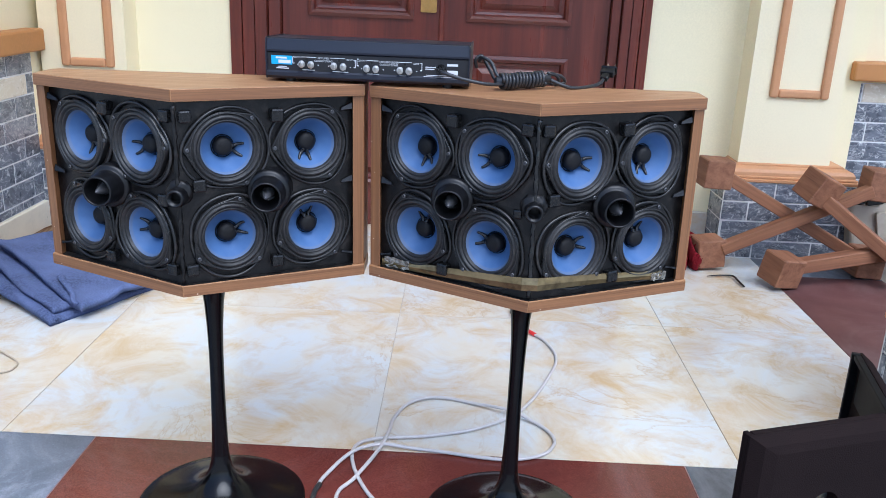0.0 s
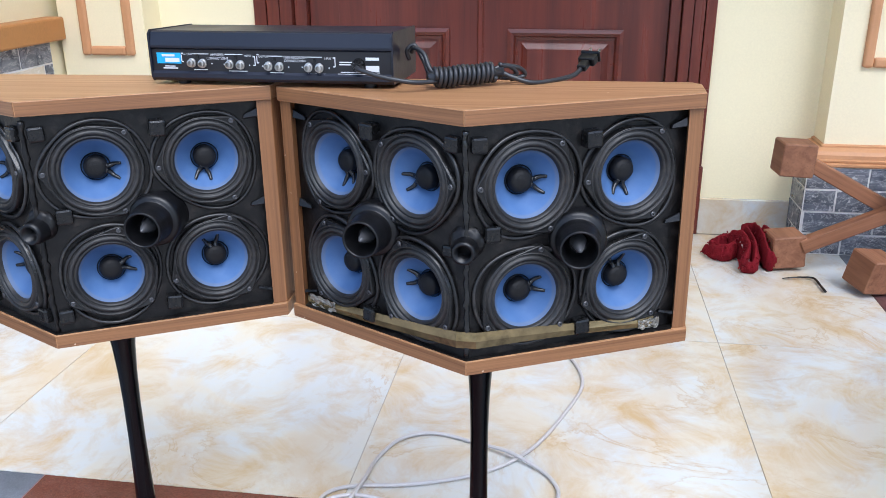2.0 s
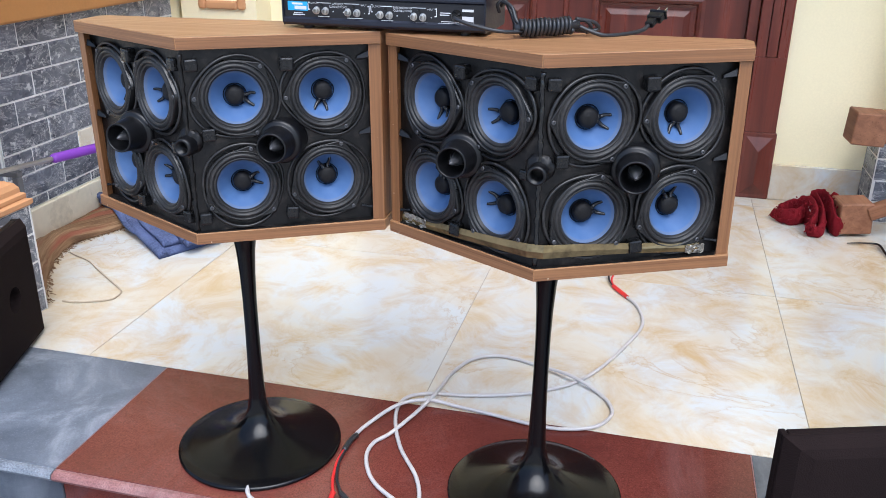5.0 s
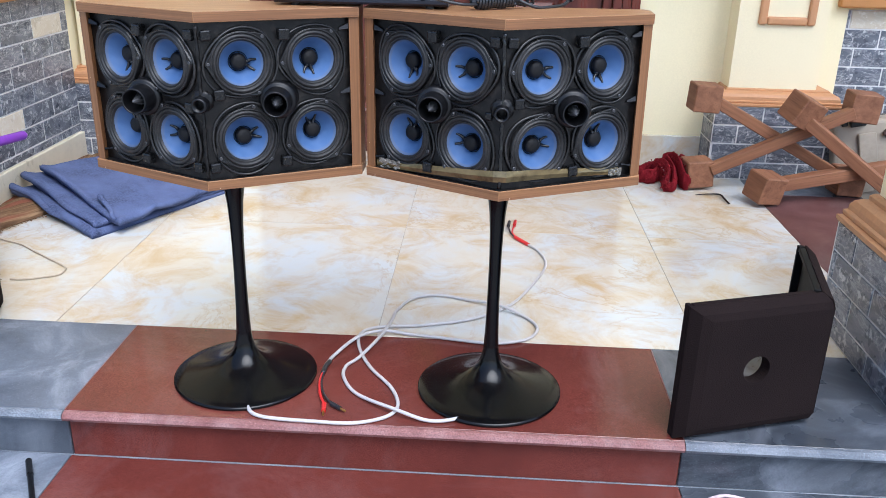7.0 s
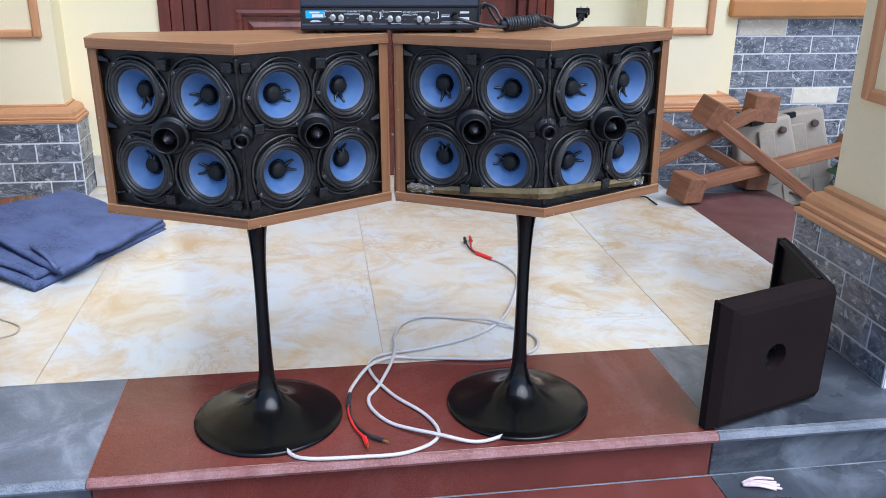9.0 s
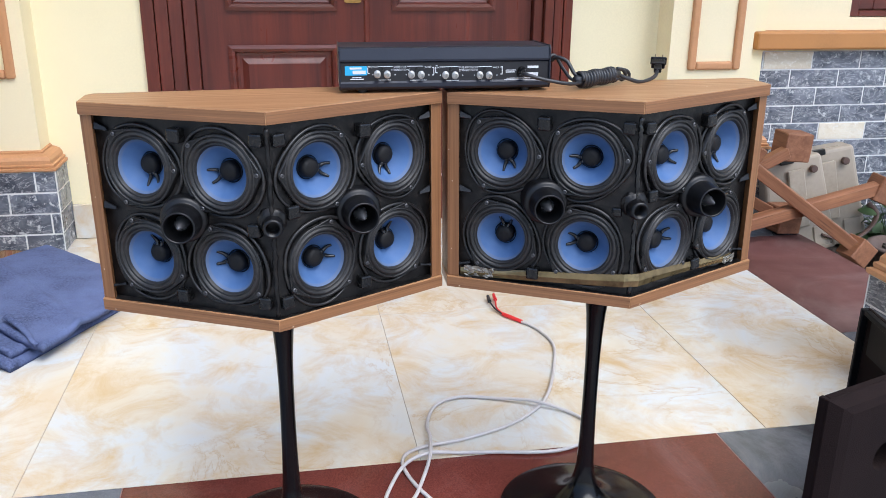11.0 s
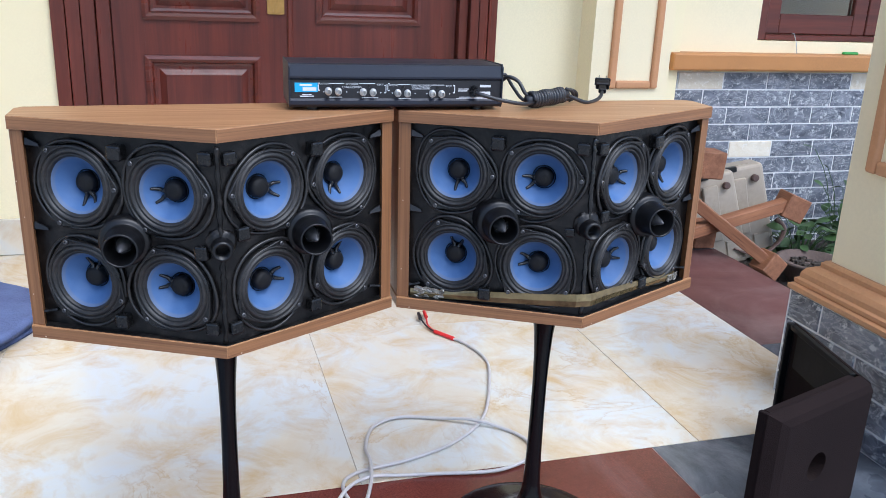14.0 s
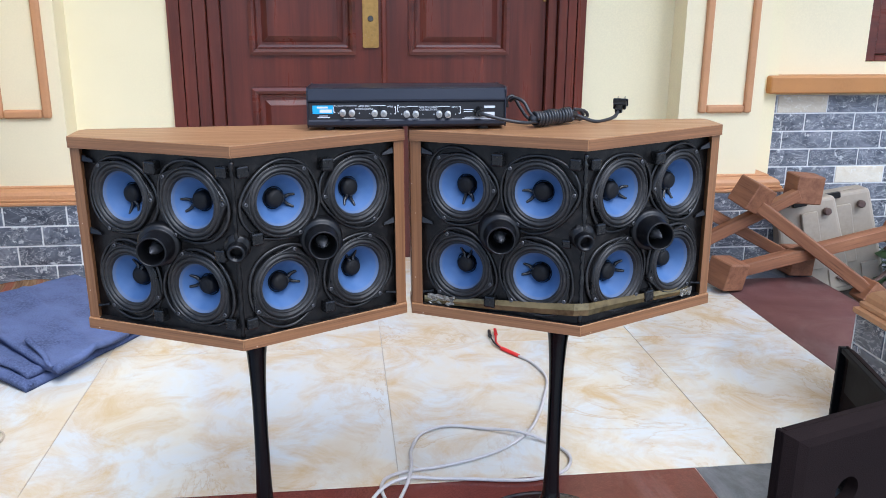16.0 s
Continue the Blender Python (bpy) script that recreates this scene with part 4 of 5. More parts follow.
def qx(c):
    return (c - 75) * W_ / 1270


def qz(c):
    return 0.0045 + (372 - c) * 0.000208


FR = 0.0028


def bars(*bs):
    return boxes(*[(qx(a), qx(b), FR - 0.0004, FR + 0.0004, qz(d), qz(c)) for a, b, c, d in bs])


part("sticker", bars((110, 240, 222, 280)), STICKER, eq, "blue label with unreadable print")
part("sticker_print", boxes(*[(qx(a), qx(b), FR - 0.0008, FR - 0.0003, qz(d), qz(c)) for a, b, c, d in ((155, 232, 250, 272), (138, 208, 230, 242))]), INK, eq)
lines = []
for a, b in ((242, 638), (645, 1052)):
    lines += [(a, a + 4, 232, 268), (b - 4, b, 232, 284), (a + 2, a + 12, 222, 228), (b - 12, b - 2, 234, 240), (a + 2, a + 12, 266, 272), (b - 12, b - 2, 280, 286)]
lines += [(305, 392, 224, 228), (478, 572, 224, 228), (708, 780, 230, 234), (905, 985, 232, 236)]
part("printed_lines", bars(*lines), INK, eq, kind="stuff")
bm = bars((150, 205, 292, 297), (140, 218, 302, 308), (1078, 1275, 309, 313), (1062, 1288, 319, 325), (1072, 1135, 256, 261), (1072, 1128, 268, 274), (305, 380, 309, 313), (495, 592, 313, 317), (712, 785, 318, 322), (908, 1000, 321, 325), (270, 277, 273, 280), (402, 408, 275, 281), (468, 474, 277, 283), (603, 608, 280, 286), (672, 678, 283, 289), (808, 813, 285, 291), (878, 884, 285, 291), (1016, 1021, 287, 293))
part("small_print", bm, INK, eq, "unreadable small white print", kind="stuff")
part("rating_plate", bars((1205, 1272, 232, 247), (1205, 1272, 275, 305)), INK, eq, "pale rating plates")
for s, c, zc, size in (("OUTPUT", 278, 230, 0.0034), ("AMPLIFIER", 436, 232, 0.0040), ("CONNECTIONS", 436, 251, 0.0040), ("INPUT", 601, 234, 0.0034), ("OUTPUT", 681, 237, 0.0034), ("TAPE RECORDER", 844, 240, 0.0040), ("CONNECTIONS", 844, 258, 0.0040), ("INPUT", 1013, 242, 0.0034)):
    text("printed_word", s, size, INK, eq, qx(c), FR, qz(zc + 4))
for c, zc in ((300, 274), (358, 276), (502, 279), (560, 281), (706, 285), (764, 287), (914, 288), (970, 290)):
    s = part("socket", lathe([(0.0052, 0), (0.0052, 0.002), (0.0040, 0.0024), (0.0040, 0.0075), (0.0027, 0.008), (0.0025, 0.002), (0, 0.002)], 22), NICKEL, eq, "nickel phono socket", m=pose(qx(c), FR, qz(zc), 90, 0, 0), smooth=False)
for c, zc in ((330, 240), (534, 243), (737, 248), (944, 252)):
    part("panel_screw", lathe([(0.0024, 0), (0.002, 0.001), (0, 0.001)], 12), RUBBER, eq, m=pose(qx(c), FR, qz(zc), 90, 0, 0))
part("cord_grommet", lathe([(0.0078, 0), (0.0074, 0.003), (0.0055, 0.008), (0.004, 0.012), (0, 0.012)], 20), RUBBER, eq, m=pose(qx(1170), FR, qz(272), 90, 0, 0))

# mains cord, tied in a bundle
cord = thing("power_cord", "black mains cord wound in a bundle with a two-pin plug", "power cord", pose(0, 0, 0.7925))
bm = tube(spline([(0.006, 1.386, 0.026), (0.012, 1.372, 0.025), (0.04, 1.366, 0.018), (0.075, 1.368, 0.012), (0.100, 1.388, 0.010), (0.13, 1.41, 0.012)], 6), 0.0030, 8)
tube(spline([(0.066, 1.43, 0.040), (0.072, 1.42, 0.046), (0.085, 1.41, 0.040), (0.095, 1.40, 0.022), (0.11, 1.40, 0.016)], 6), 0.0030, 8, bm)
tube(spline([(0.062, 1.435, 0.030), (0.060, 1.43, 0.042), (0.070, 1.43, 0.048), (0.082, 1.425, 0.030), (0.095, 1.41, 0.012), (0.12, 1.41, 0.010)], 6), 0.0028, 8, bm)
A0, A1 = Vector((0.100, 1.394, 0.0135)), Vector((0.170, 1.430, 0.0165))
tube([A0 - (A1 - A0) * 0.1, A1 + (A1 - A0) * 0.14], 0.0072, 8, bm)
part("lead", bm, CORD, cord, smooth=True)
d = (A1 - A0).normalized()
side, upv = d.cross(Vector((0, 0, 1))).normalized(), Vector((0, 0, 1))
pts = []
for i in range(13 * 14):
    th = 2 * math.pi * i / 14
    c = A0 + (A1 - A0) * (i / (13 * 14))
    r = 0.0105 + 0.0008 * math.sin(i * 0.37)
    pts.append(c + side * r * math.cos(th) + upv * r * math.sin(th))
part("winding", tube(pts, 0.0029, 8), CORD, cord, "tight winding of flat black cord", smooth=True)
bm = tube(spline([(0.168, 1.428, 0.020), (0.186, 1.437, 0.024), (0.197, 1.446, 0.014), (0.188, 1.444, 0.008), (0.176, 1.434, 0.010)], 6), 0.0029, 8)
tube(spline([(0.176, 1.43, 0.026), (0.200, 1.448, 0.020), (0.207, 1.455, 0.010), (0.19, 1.445, 0.006)], 6), 0.0029, 8, bm)
tube(spline([(0.175, 1.432, 0.018), (0.195, 1.432, 0.010), (0.218, 1.437, 0.0035), (0.245, 1.460, 0.0035), (0.268, 1.488, 0.006), (0.277, 1.502, 0.012)], 7), 0.0031, 8, bm)
part("loose_end", bm, CORD, cord, smooth=True)
pm = Matrix.Translation((0.279, 1.505, 0.014)) @ Vector((0.014, 0.030, 0.015)).to_track_quat("Z", "Y").to_matrix().to_4x4()
plug = part("plug", merge(box(bmesh.new(), -0.0065, 0.0065, -0.0045, 0.0045, -0.004, 0.012, 0.002, 2), merge(box(bmesh.new(), -0.0115, 0.0115, -0.0060, 0.0060, 0.012, 0.027, 0.002, 2), box(bmesh.new(), -0.0135, 0.0135, -0.0075, 0.0075, 0.0265, 0.031, 0.0015, 1))), BLACK, cord, "black moulded plug", m=pm)
for x in (-0.0062, 0.0062):
    part("pin", boxes((x - 0.0008, x + 0.0008, -0.003, 0.003, 0.031, 0.046), bev=0.0005), CHROME, plug, "flat metal pin")


# ---- speaker grilles standing on the step ----
def grille(p0, p1, p2, first_hole, second_hole, label):
    """Two cloth-covered panels meeting in a blunt edge at p1; the cloth faces away from the fold."""
    g = thing("speaker_grille", label, "speaker grille", Matrix.Translation((p1[0], p1[1], 0.001)), "pair of speaker grilles")
    for (a, b, hole) in ((p0, p1, first_hole), (p1, p2, second_hole)):
        v = Vector((b[0] - a[0], b[1] - a[1], 0))
        w, ang = v.length, math.degrees(math.atan2(v.y, v.x))
        m = Matrix.Translation((a[0] - p1[0], a[1] - p1[1], 0)) @ pose(0, 0, 0, 0, 0, ang) @ pose(0, -0.021, 0)
        q = part("panel", holed_panel(w - 0.001, 0.286, 0.026, hole, 0.146, 0.029, 0.026, 0.022, *((0.040, -0.011) if a is p0 else (-0.011, 0.030))), FOAM, g, "dark brown cloth over a board with a round hole", m=m)
        end = (0.0, 0.010) if a is p0 else (w - 0.011, w - 0.001)
        part("rim", boxes((end[0], end[1], 0.0265, 0.042, 0.0, 0.286), (0.011, w - 0.016, 0.0265, 0.040, 0.275, 0.286), (0.011, w - 0.016, 0.0265, 0.040, 0.0, 0.011), bev=0.0015), [INNER if a is not p0 else FOAM], q, "black wooden rim")
        part("lining", boxes((0.012, w - 0.030, 0.0265, 0.0280, 0.012, 0.108), (0.012, w - 0.030, 0.0265, 0.0280, 0.190, 0.278)), INNER, q, "black inner board")
    return g


grille((0.522, 1.246), (0.802, 1.341), (0.855, 1.602), 0.152, 0.14, "folded dark brown cloth speaker grille standing on grey granite")
grille((-1.225, 1.235), (-1.005, 1.434), (-1.092, 1.705), 0.14, 0.14, "folded dark brown cloth speaker grille leaning by the pillar")


# ---- cables on the floor ----
def flat(pts, z=0.0045):
    return [(x, y, z) for x, y in pts]


RC = 0.0039
cable_a = thing("speaker_cable", "white speaker cable looped on the floor with red clips", "cable", pose(0, 0, 0.0012))
run = [(-0.34, 1.31), (-0.325, 1.262), (-0.286, 1.241), (-0.189, 1.235), (-0.11, 1.236), (-0.047, 1.265), (-0.028, 1.31), (-0.05, 1.38), (-0.106, 1.463), (-0.144, 1.555), (-0.149, 1.625), (-0.107, 1.662), (0.001, 1.684), (0.122, 1.734), (0.221, 1.832), (0.301, 2.022), (0.325, 2.127), (0.306, 2.223), (0.276, 2.272)]
part("sheath", tube(spline(flat(run), 7), RC, 10), CABLE, cable_a, smooth=True)
part("red_wire", tube(spline([(0.280, 2.265, 0.005), (0.262, 2.296, 0.006), (0.240, 2.33, 0.006), (0.232, 2.37, 0.008), (0.240, 2.42, 0.012)], 6), 0.0028, 8), RED_PLASTIC, cable_a, smooth=True)
part("red_sleeve", tube([(0.280, 2.266, 0.005), (0.240, 2.325, 0.006)], 0.0058, 10), RED_PLASTIC, cable_a)
part("black_wire", tube(spline([(0.240, 2.325, 0.005), (0.226, 2.36, 0.008), (0.220, 2.41, 0.012)], 6), 0.0025, 8), CORD, cable_a, smooth=True)
for x, y, mt in ((0.240, 2.42, RED_PLASTIC), (0.220, 2.41, CORD)):
    part("clip", tube([(x, y, 0.012), (x + 0.004, y + 0.040, 0.013)], [0.0058, 0.0050], 10), mt, cable_a, "banana plug")
cable_b = thing("speaker_cable", "white speaker cable looped on the step, red and black ends", "cable", pose(0, 0, 0.0012))
run = [(-0.205, 1.463), (-0.194, 1.512), (-0.150, 1.590), (-0.094, 1.625), (-0.030, 1.630), (0.036, 1.621), (0.126, 1.606), (0.182, 1.605), (0.238, 1.624), (0.268, 1.655), (0.278, 1.702), (0.250, 1.757), (0.180, 1.803), (0.105, 1.842), (0.045, 1.862), (-0.004, 1.860), (-0.050, 1.826), (-0.078, 1.752), (-0.082, 1.682), (-0.098, 1.600), (-0.136, 1.507), (-0.160, 1.461), (-0.156, 1.409), (-0.117, 1.345), (-0.031, 1.280), (0.041, 1.258), (0.102, 1.275), (0.130, 1.310)]
zz = [0.0045 + (0.009 if i in (2, 3, 12, 18, 19, 24) else 0.0) for i in range(len(run))]
part("sheath", tube(spline([(x, y, z) for (x, y), z in zip(run, zz)], 7), RC, 10), CABLE, cable_b, smooth=True)
part("black_sleeve", tube(spline([(-0.200, 1.480, 0.0047), (-0.205, 1.459, 0.0047), (-0.206, 1.425, 0.0047)], 4), 0.0052, 10), CORD, cable_b, smooth=True)
part("red_wire", tube(spline([(-0.206, 1.43, 0.004), (-0.206, 1.39, 0.004), (-0.196, 1.34, 0.004), (-0.180, 1.30, 0.006)], 6), 0.0030, 8), RED_PLASTIC, cable_b, smooth=True)
part("black_wire", tube(spline([(-0.205, 1.43, 0.004), (-0.202, 1.385, 0.004), (-0.188, 1.34, 0.004), (-0.166, 1.302, 0.006)], 6), 0.0028, 8), CORD, cable_b, smooth=True)
for (a, b, mt) in (((-0.180, 1.30), (-0.176, 1.272), RED_PLASTIC), ((-0.166, 1.302), (-0.143, 1.284), CORD)):
    e = (b[0] + (b[0] - a[0]) * 0.5, b[1] + (b[1] - a[1]) * 0.5)
    pl = part("banana_plug", tube([(a[0], a[1], 0.006), (b[0], b[1], 0.006)], [0.0052, 0.0046], 10), mt, cable_b)
    part("tip", tube([(b[0], b[1], 0.006), (e[0], e[1], 0.006)], 0.0024, 8), BRASS, pl, "gold tip")
string = tagged(part("string", tube(spline(flat([(-1.33, 2.14), (-1.298, 2.125), (-1.24, 2.10), (-1.179, 2.054), (-1.09, 1.99), (-1.035, 1.948), (-1.022, 1.915), (-1.032, 1.886), (-1.096, 1.854), (-1.14, 1.85)], 0.0035), 6), 0.0026, 8), BEIGE_CORD, smooth=True), "thin beige cord lying loose on the tiles", "cord")

# ---- blanket, mat, cloth ----
def sheet(corners, nx, ny, zfun, thick, rough_edge=0.0, seed=0):
    """A soft layer between four corners (front, right, back, left)."""
    f, r, b, l = [Vector((*c, 0)) for c in corners]
    bm = bmesh.new()
    grid = []
    for j in range(ny + 1):
        row = []
        for i in range(nx + 1):
            u, v = i / nx, j / ny
            p = f.lerp(r, u).lerp(l.lerp(b, u), v)
            e = min(u, 1 - u, v, 1 - v)
            p += Vector((noise.noise(p * 4 + Vector((seed, 0, 0))), noise.noise(p * 4 + Vector((0, seed, 5))), 0)) * rough_edge
            p.z = zfun(u, v, p) - thick * 0.5 * max(0.0, 1 - e / 0.02)
            row.append(bm.verts.new(p))
        grid.append(row)
    for j in range(ny):
        for i in range(nx):
            bm.faces.new((grid[j][i], grid[j][i + 1], grid[j + 1][i + 1], grid[j + 1][i]))
    g = bmesh.ops.extrude_face_region(bm, geom=bm.faces[:])
    for v in g["geom"]:
        if isinstance(v, bmesh.types.BMVert):
            v.co.z -= thick
    return bm


blanket = thing("blanket", "folded blue felt blanket, edges curling, on the tiles", "blanket", pose(0, 0, 0))


def hump(u, v, p):
    """How high the pile stands: the mat below lifts its wall side."""
    lift = max(0.0, min(1.0, (-0.98 - p.x) / 0.35)) * 0.024
    return lift + 0.006 * noise.noise(p * 3.0) + 0.003 * noise.noise(p * 9.0)


LAYERS = [
    [(-1.055, 2.172), (-0.772, 2.690), (-1.16, 3.03), (-1.482, 2.50)],
    [(-1.062, 2.200), (-0.775, 2.692), (-1.15, 3.02), (-1.470, 2.58)],
    [(-0.985, 2.205), (-0.778, 2.690), (-1.16, 3.02), (-1.420, 2.60)]]
for k, c in enumerate(LAYERS):
    def zf(u, v, p, k=k):
        roll = math.exp(-((u / 0.055) ** 2))
        fold = 0.011 * roll * (0.35 + v) * (0.7 + 0.3 * math.sin(6 * v + 2 * k))
        front = 0.010 * math.exp(-((v / 0.035) ** 2)) * math.exp(-(((u - 0.16 * k) / 0.10) ** 2)) * (k > 0)
        wrinkle = 0.004 * noise.noise(Vector((p.x * 7 + p.y * 4, p.y * 3, k))) + 0.0025 * noise.noise(p * 16) + 0.005 * math.exp(-(((u - 0.30 - 0.25 * v) / 0.03) ** 2)) * (k == 2)
        return 0.017 + 0.0165 * k + hump(u, v, p) + fold + front + wrinkle + 0.012 * v * (1 - u) * k
    part("layer", sheet(c, 60, 60, zf, 0.0145, 0.011, k * 3.1), FELT, blanket, smooth=True)
bm = bmesh.new()
for z0, (a, b), rr in ((0.016, ((-1.052, 2.180), (-1.480, 2.51)), 0.011), (0.036, ((-1.060, 2.206), (-1.470, 2.585)), 0.012), (0.052, ((-0.990, 2.212), (-1.10, 2.345)), 0.009)):
    pts = []
    for i in range(28):
        t = i / 27
        x, y = a[0] + (b[0] - a[0]) * t, a[1] + (b[1] - a[1]) * t
        pts.append((x + 0.008 * math.sin(t * 9 + z0 * 80), y + 0.008 * math.sin(t * 7 + z0 * 50), z0 + 0.034 * t + 0.004 * math.sin(t * 11)))
    tube(pts, [rr * (0.75 + 0.5 * t / 27) for t in range(28)], 12, bm, flat=0.85)
part("rolled_edge", bm, FELT, blanket, smooth=True)

floor_mat = thing("floor_mat", "brown striped woven mat with a frayed edge by the wall", "mat", pose(0, 0, 0))
edge = spline([(-1.175, 1.835, 0), (-1.235, 1.91, 0), (-1.305, 2.02, 0), (-1.352, 2.13, 0), (-1.362, 2.22, 0), (-1.315, 2.33, 0), (-1.25, 2.50, 0), (-1.20, 2.75, 0), (-1.19, 3.0, 0), (-1.235, 3.185, 0)], 6)
bm = bmesh.new()
rows = []
weft = bm.verts.layers.float_vector.new("weft")
for p in edge:
    left = -1.484 if p.y > 2.15 else -1.484 - 0.10 * (2.15 - p.y)
    row = []
    for i in range(15):
        t = i / 14
        x = p.x + (left - p.x) * t
        y = min(p.y + 0.05 * t * (1 if p.y < 2.6 else 0), 3.09 if x < -1.116 else 9)
        y = min(y, 3.09)
        z = 0.006 + 0.030 * math.sin(math.pi * min(1, t * 1.1)) ** 0.7 * (1.0 if p.y < 2.5 else 0.55) + 0.006 * noise.noise(Vector((x * 9, y * 9, 1)))
        vert = bm.verts.new((x + 0.006 * noise.noise(Vector((x * 30, y * 60, 3))), y, max(z, 0.004)))
        vert[weft] = (abs(x - p.x), p.y, 0.0)
        row.append(vert)
    rows.append(row)
for a, b in zip(rows, rows[1:]):
    for i in range(14):
        bm.faces.new((a[i], a[i + 1], b[i + 1], b[i]))
bmesh.ops.dissolve_degenerate(bm, dist=1e-5, edges=bm.edges)
g = bmesh.ops.extrude_face_region(bm, geom=bm.faces[:])
for v in g["geom"]:
    if isinstance(v, bmesh.types.BMVert):
        v.co.z = 0.0015
part("weave", bm, STRAW, floor_mat, smooth=True)
bm = bmesh.new()
rnd = random.Random(4)
for p in edge[:-8]:
    for _ in range(5):
        a = Vector((p.x + rnd.uniform(-0.01, 0.004), p.y + rnd.uniform(-0.012, 0.012), 0.006))
        tube([a, a + Vector((rnd.uniform(0.006, 0.02), rnd.uniform(-0.012, 0.004), -0.003))], 0.0010, 4, bm)
part("fringe", bm, STRAW, floor_mat, "frayed straw ends", kind="stuff")

red_cloth = thing("cleaning_cloth", "maroon chenille cleaning cloth crumpled in open folds beside the wooden block", "cloth", pose(0.826, 3.035, 0.0) @ Matrix.Diagonal((0.94, 1.0, 1.15, 1)))


def cloth_fold(pts, heights, lean, seed):
    """A thick strip standing on its edge along a winding line, ribbed and rounded, with a hem on top."""
    line = spline([(x, y, 0) for x, y in pts], 9)
    hs = [h.z for h in spline([(i, 0, h) for i, h in enumerate(heights)], 9)]
    bm = bmesh.new()
    rows = []
    for i, p in enumerate(line):
        q = line[min(i + 1, len(line) - 1)] - line[max(i - 1, 0)]
        side = Vector((-q.y, q.x, 0)).normalized()
        rib = 0.0022 * math.sin(i * 1.9 + seed)
        ring = []
        for k in range(20):
            th = 2 * math.pi * k / 20
            z = hs[i] * (0.5 - 0.5 * math.cos(th)) + 0.002
            off = math.sin(th) * (0.0075 + 0.004 * math.sin(math.pi * z / (hs[i] + 0.004)) + rib) + lean * (z / 0.1) ** 2
            j = noise.noise(Vector((p.x * 60, p.y * 60, z * 60 + seed))) * 0.003
            ring.append(bm.verts.new((p.x + side.x * (off + j), p.y + side.y * (off + j), max(0.001, z + j))))
        rows.append(ring)
    for u, v in zip(rows, rows[1:]):
        for k in range(20):
            bm.faces.new((u[k], u[(k + 1) % 20], v[(k + 1) % 20], v[k]))
    bm.faces.new(rows[0][::-1]), bm.faces.new(rows[-1])
    return bm, line, hs


rnd = random.Random(9)
tufts = bmesh.new()
for pts, heights, lean, seed in (
        ([(-0.112, 0.010), (-0.075, -0.040), (-0.030, -0.030), (-0.010, 0.020), (-0.050, 0.040), (-0.095, 0.028)], [0.030, 0.046, 0.052, 0.060, 0.058, 0.040], 0.016, 1.0),
        ([(-0.030, 0.030), (-0.004, -0.020), (0.004, -0.090), (-0.012, -0.128), (0.020, -0.140), (0.034, -0.080), (0.026, 0.005)], [0.070, 0.082, 0.070, 0.038, 0.036, 0.074, 0.092], 0.010, 4.0),
        ([(0.010, 0.040), (0.048, 0.010), (0.062, -0.050), (0.072, -0.110), (0.090, -0.095), (0.088, -0.020), (0.070, 0.030)], [0.088, 0.102, 0.096, 0.060, 0.055, 0.086, 0.090], -0.010, 7.0)):
    bm, line, hs = cloth_fold(pts, heights, lean, seed)
    part("fold", bm, MAROON, red_cloth, smooth=True)
    for _ in range(260):
        i = rnd.randrange(len(line) - 1)
        f = rnd.random()
        c = line[i].lerp(line[i + 1], rnd.random()) + Vector((rnd.uniform(-0.012, 0.012), rnd.uniform(-0.012, 0.012), 0))
        z = hs[i] * (0.35 + 0.6 * f)
        d = Vector((rnd.uniform(-1, 1), rnd.uniform(-1, 0.6), rnd.uniform(-0.3, 0.9))).normalized()
        tube([(c.x, c.y, z), (c.x + d.x * 0.006, c.y + d.y * 0.006, max(0.002, z + d.z * 0.006)), (c.x + d.x * 0.008, c.y + d.y * 0.008, max(0.002, z + d.z * 0.008 - 0.002))], 0.0021, 5, tufts)
part("chenille_pile", tufts, MAROON, red_cloth, "short chenille tufts", kind="stuff")
part("lining", tube(spline([(-0.002, -0.030, 0.055), (0.002, -0.070, 0.048), (0.006, -0.110, 0.024), (0.008, -0.128, 0.010)], 5), 0.0075, 8, flat=0.7), LINING, red_cloth, "grey pink lining", smooth=True)

tool = tagged(part("hand_tool", tube(spline([(0.922, 2.855, 0.006), (0.96, 2.866, 0.007), (1.00, 2.868, 0.008), (1.015, 2.855, 0.009), (1.018, 2.81, 0.008), (1.022, 2.764, 0.006)], 6), [0.0018 + 0.0022 * min(1, i / 12) for i in range(31)], 8, flat=0.8), GLOSS, smooth=True), "bent dark metal hand tool lying on the tiles", "tool")
pen = thing("marker_pen", "black capped pen lying on the lower step", "pen", Matrix.Translation((-0.772, 1.205, -0.109)) @ pose(0, 0, 0, 0, 0, -60))
part("barrel", tube([(0.04, 0, 0), (0.125, 0, 0)], 0.0055, 12), BLACK, pen)
part("cap", tube([(-0.012, 0, 0), (-0.010, 0, 0), (0.042, 0, 0)], [0.004, 0.0066, 0.0066], 12), GLOSS, pen)
bm = bmesh.new()
rnd = random.Random(2)
for i in range(9):
    y = rnd.uniform(-0.012, 0.012)
    tube(spline([(0, y * 0.3, 0.004), (0.03, y, 0.006 + rnd.uniform(0, 0.006)), (0.075 + rnd.uniform(-0.02, 0.01), y * 1.6, 0.004)], 4), 0.003, 6, bm)
tagged(part("tassel", bm, PAPER, m=pose(0.60, 1.205, -0.1145, 0, 0, -8), smooth=True), "limp pinkish tissue tassel on the lower step", "tassel")

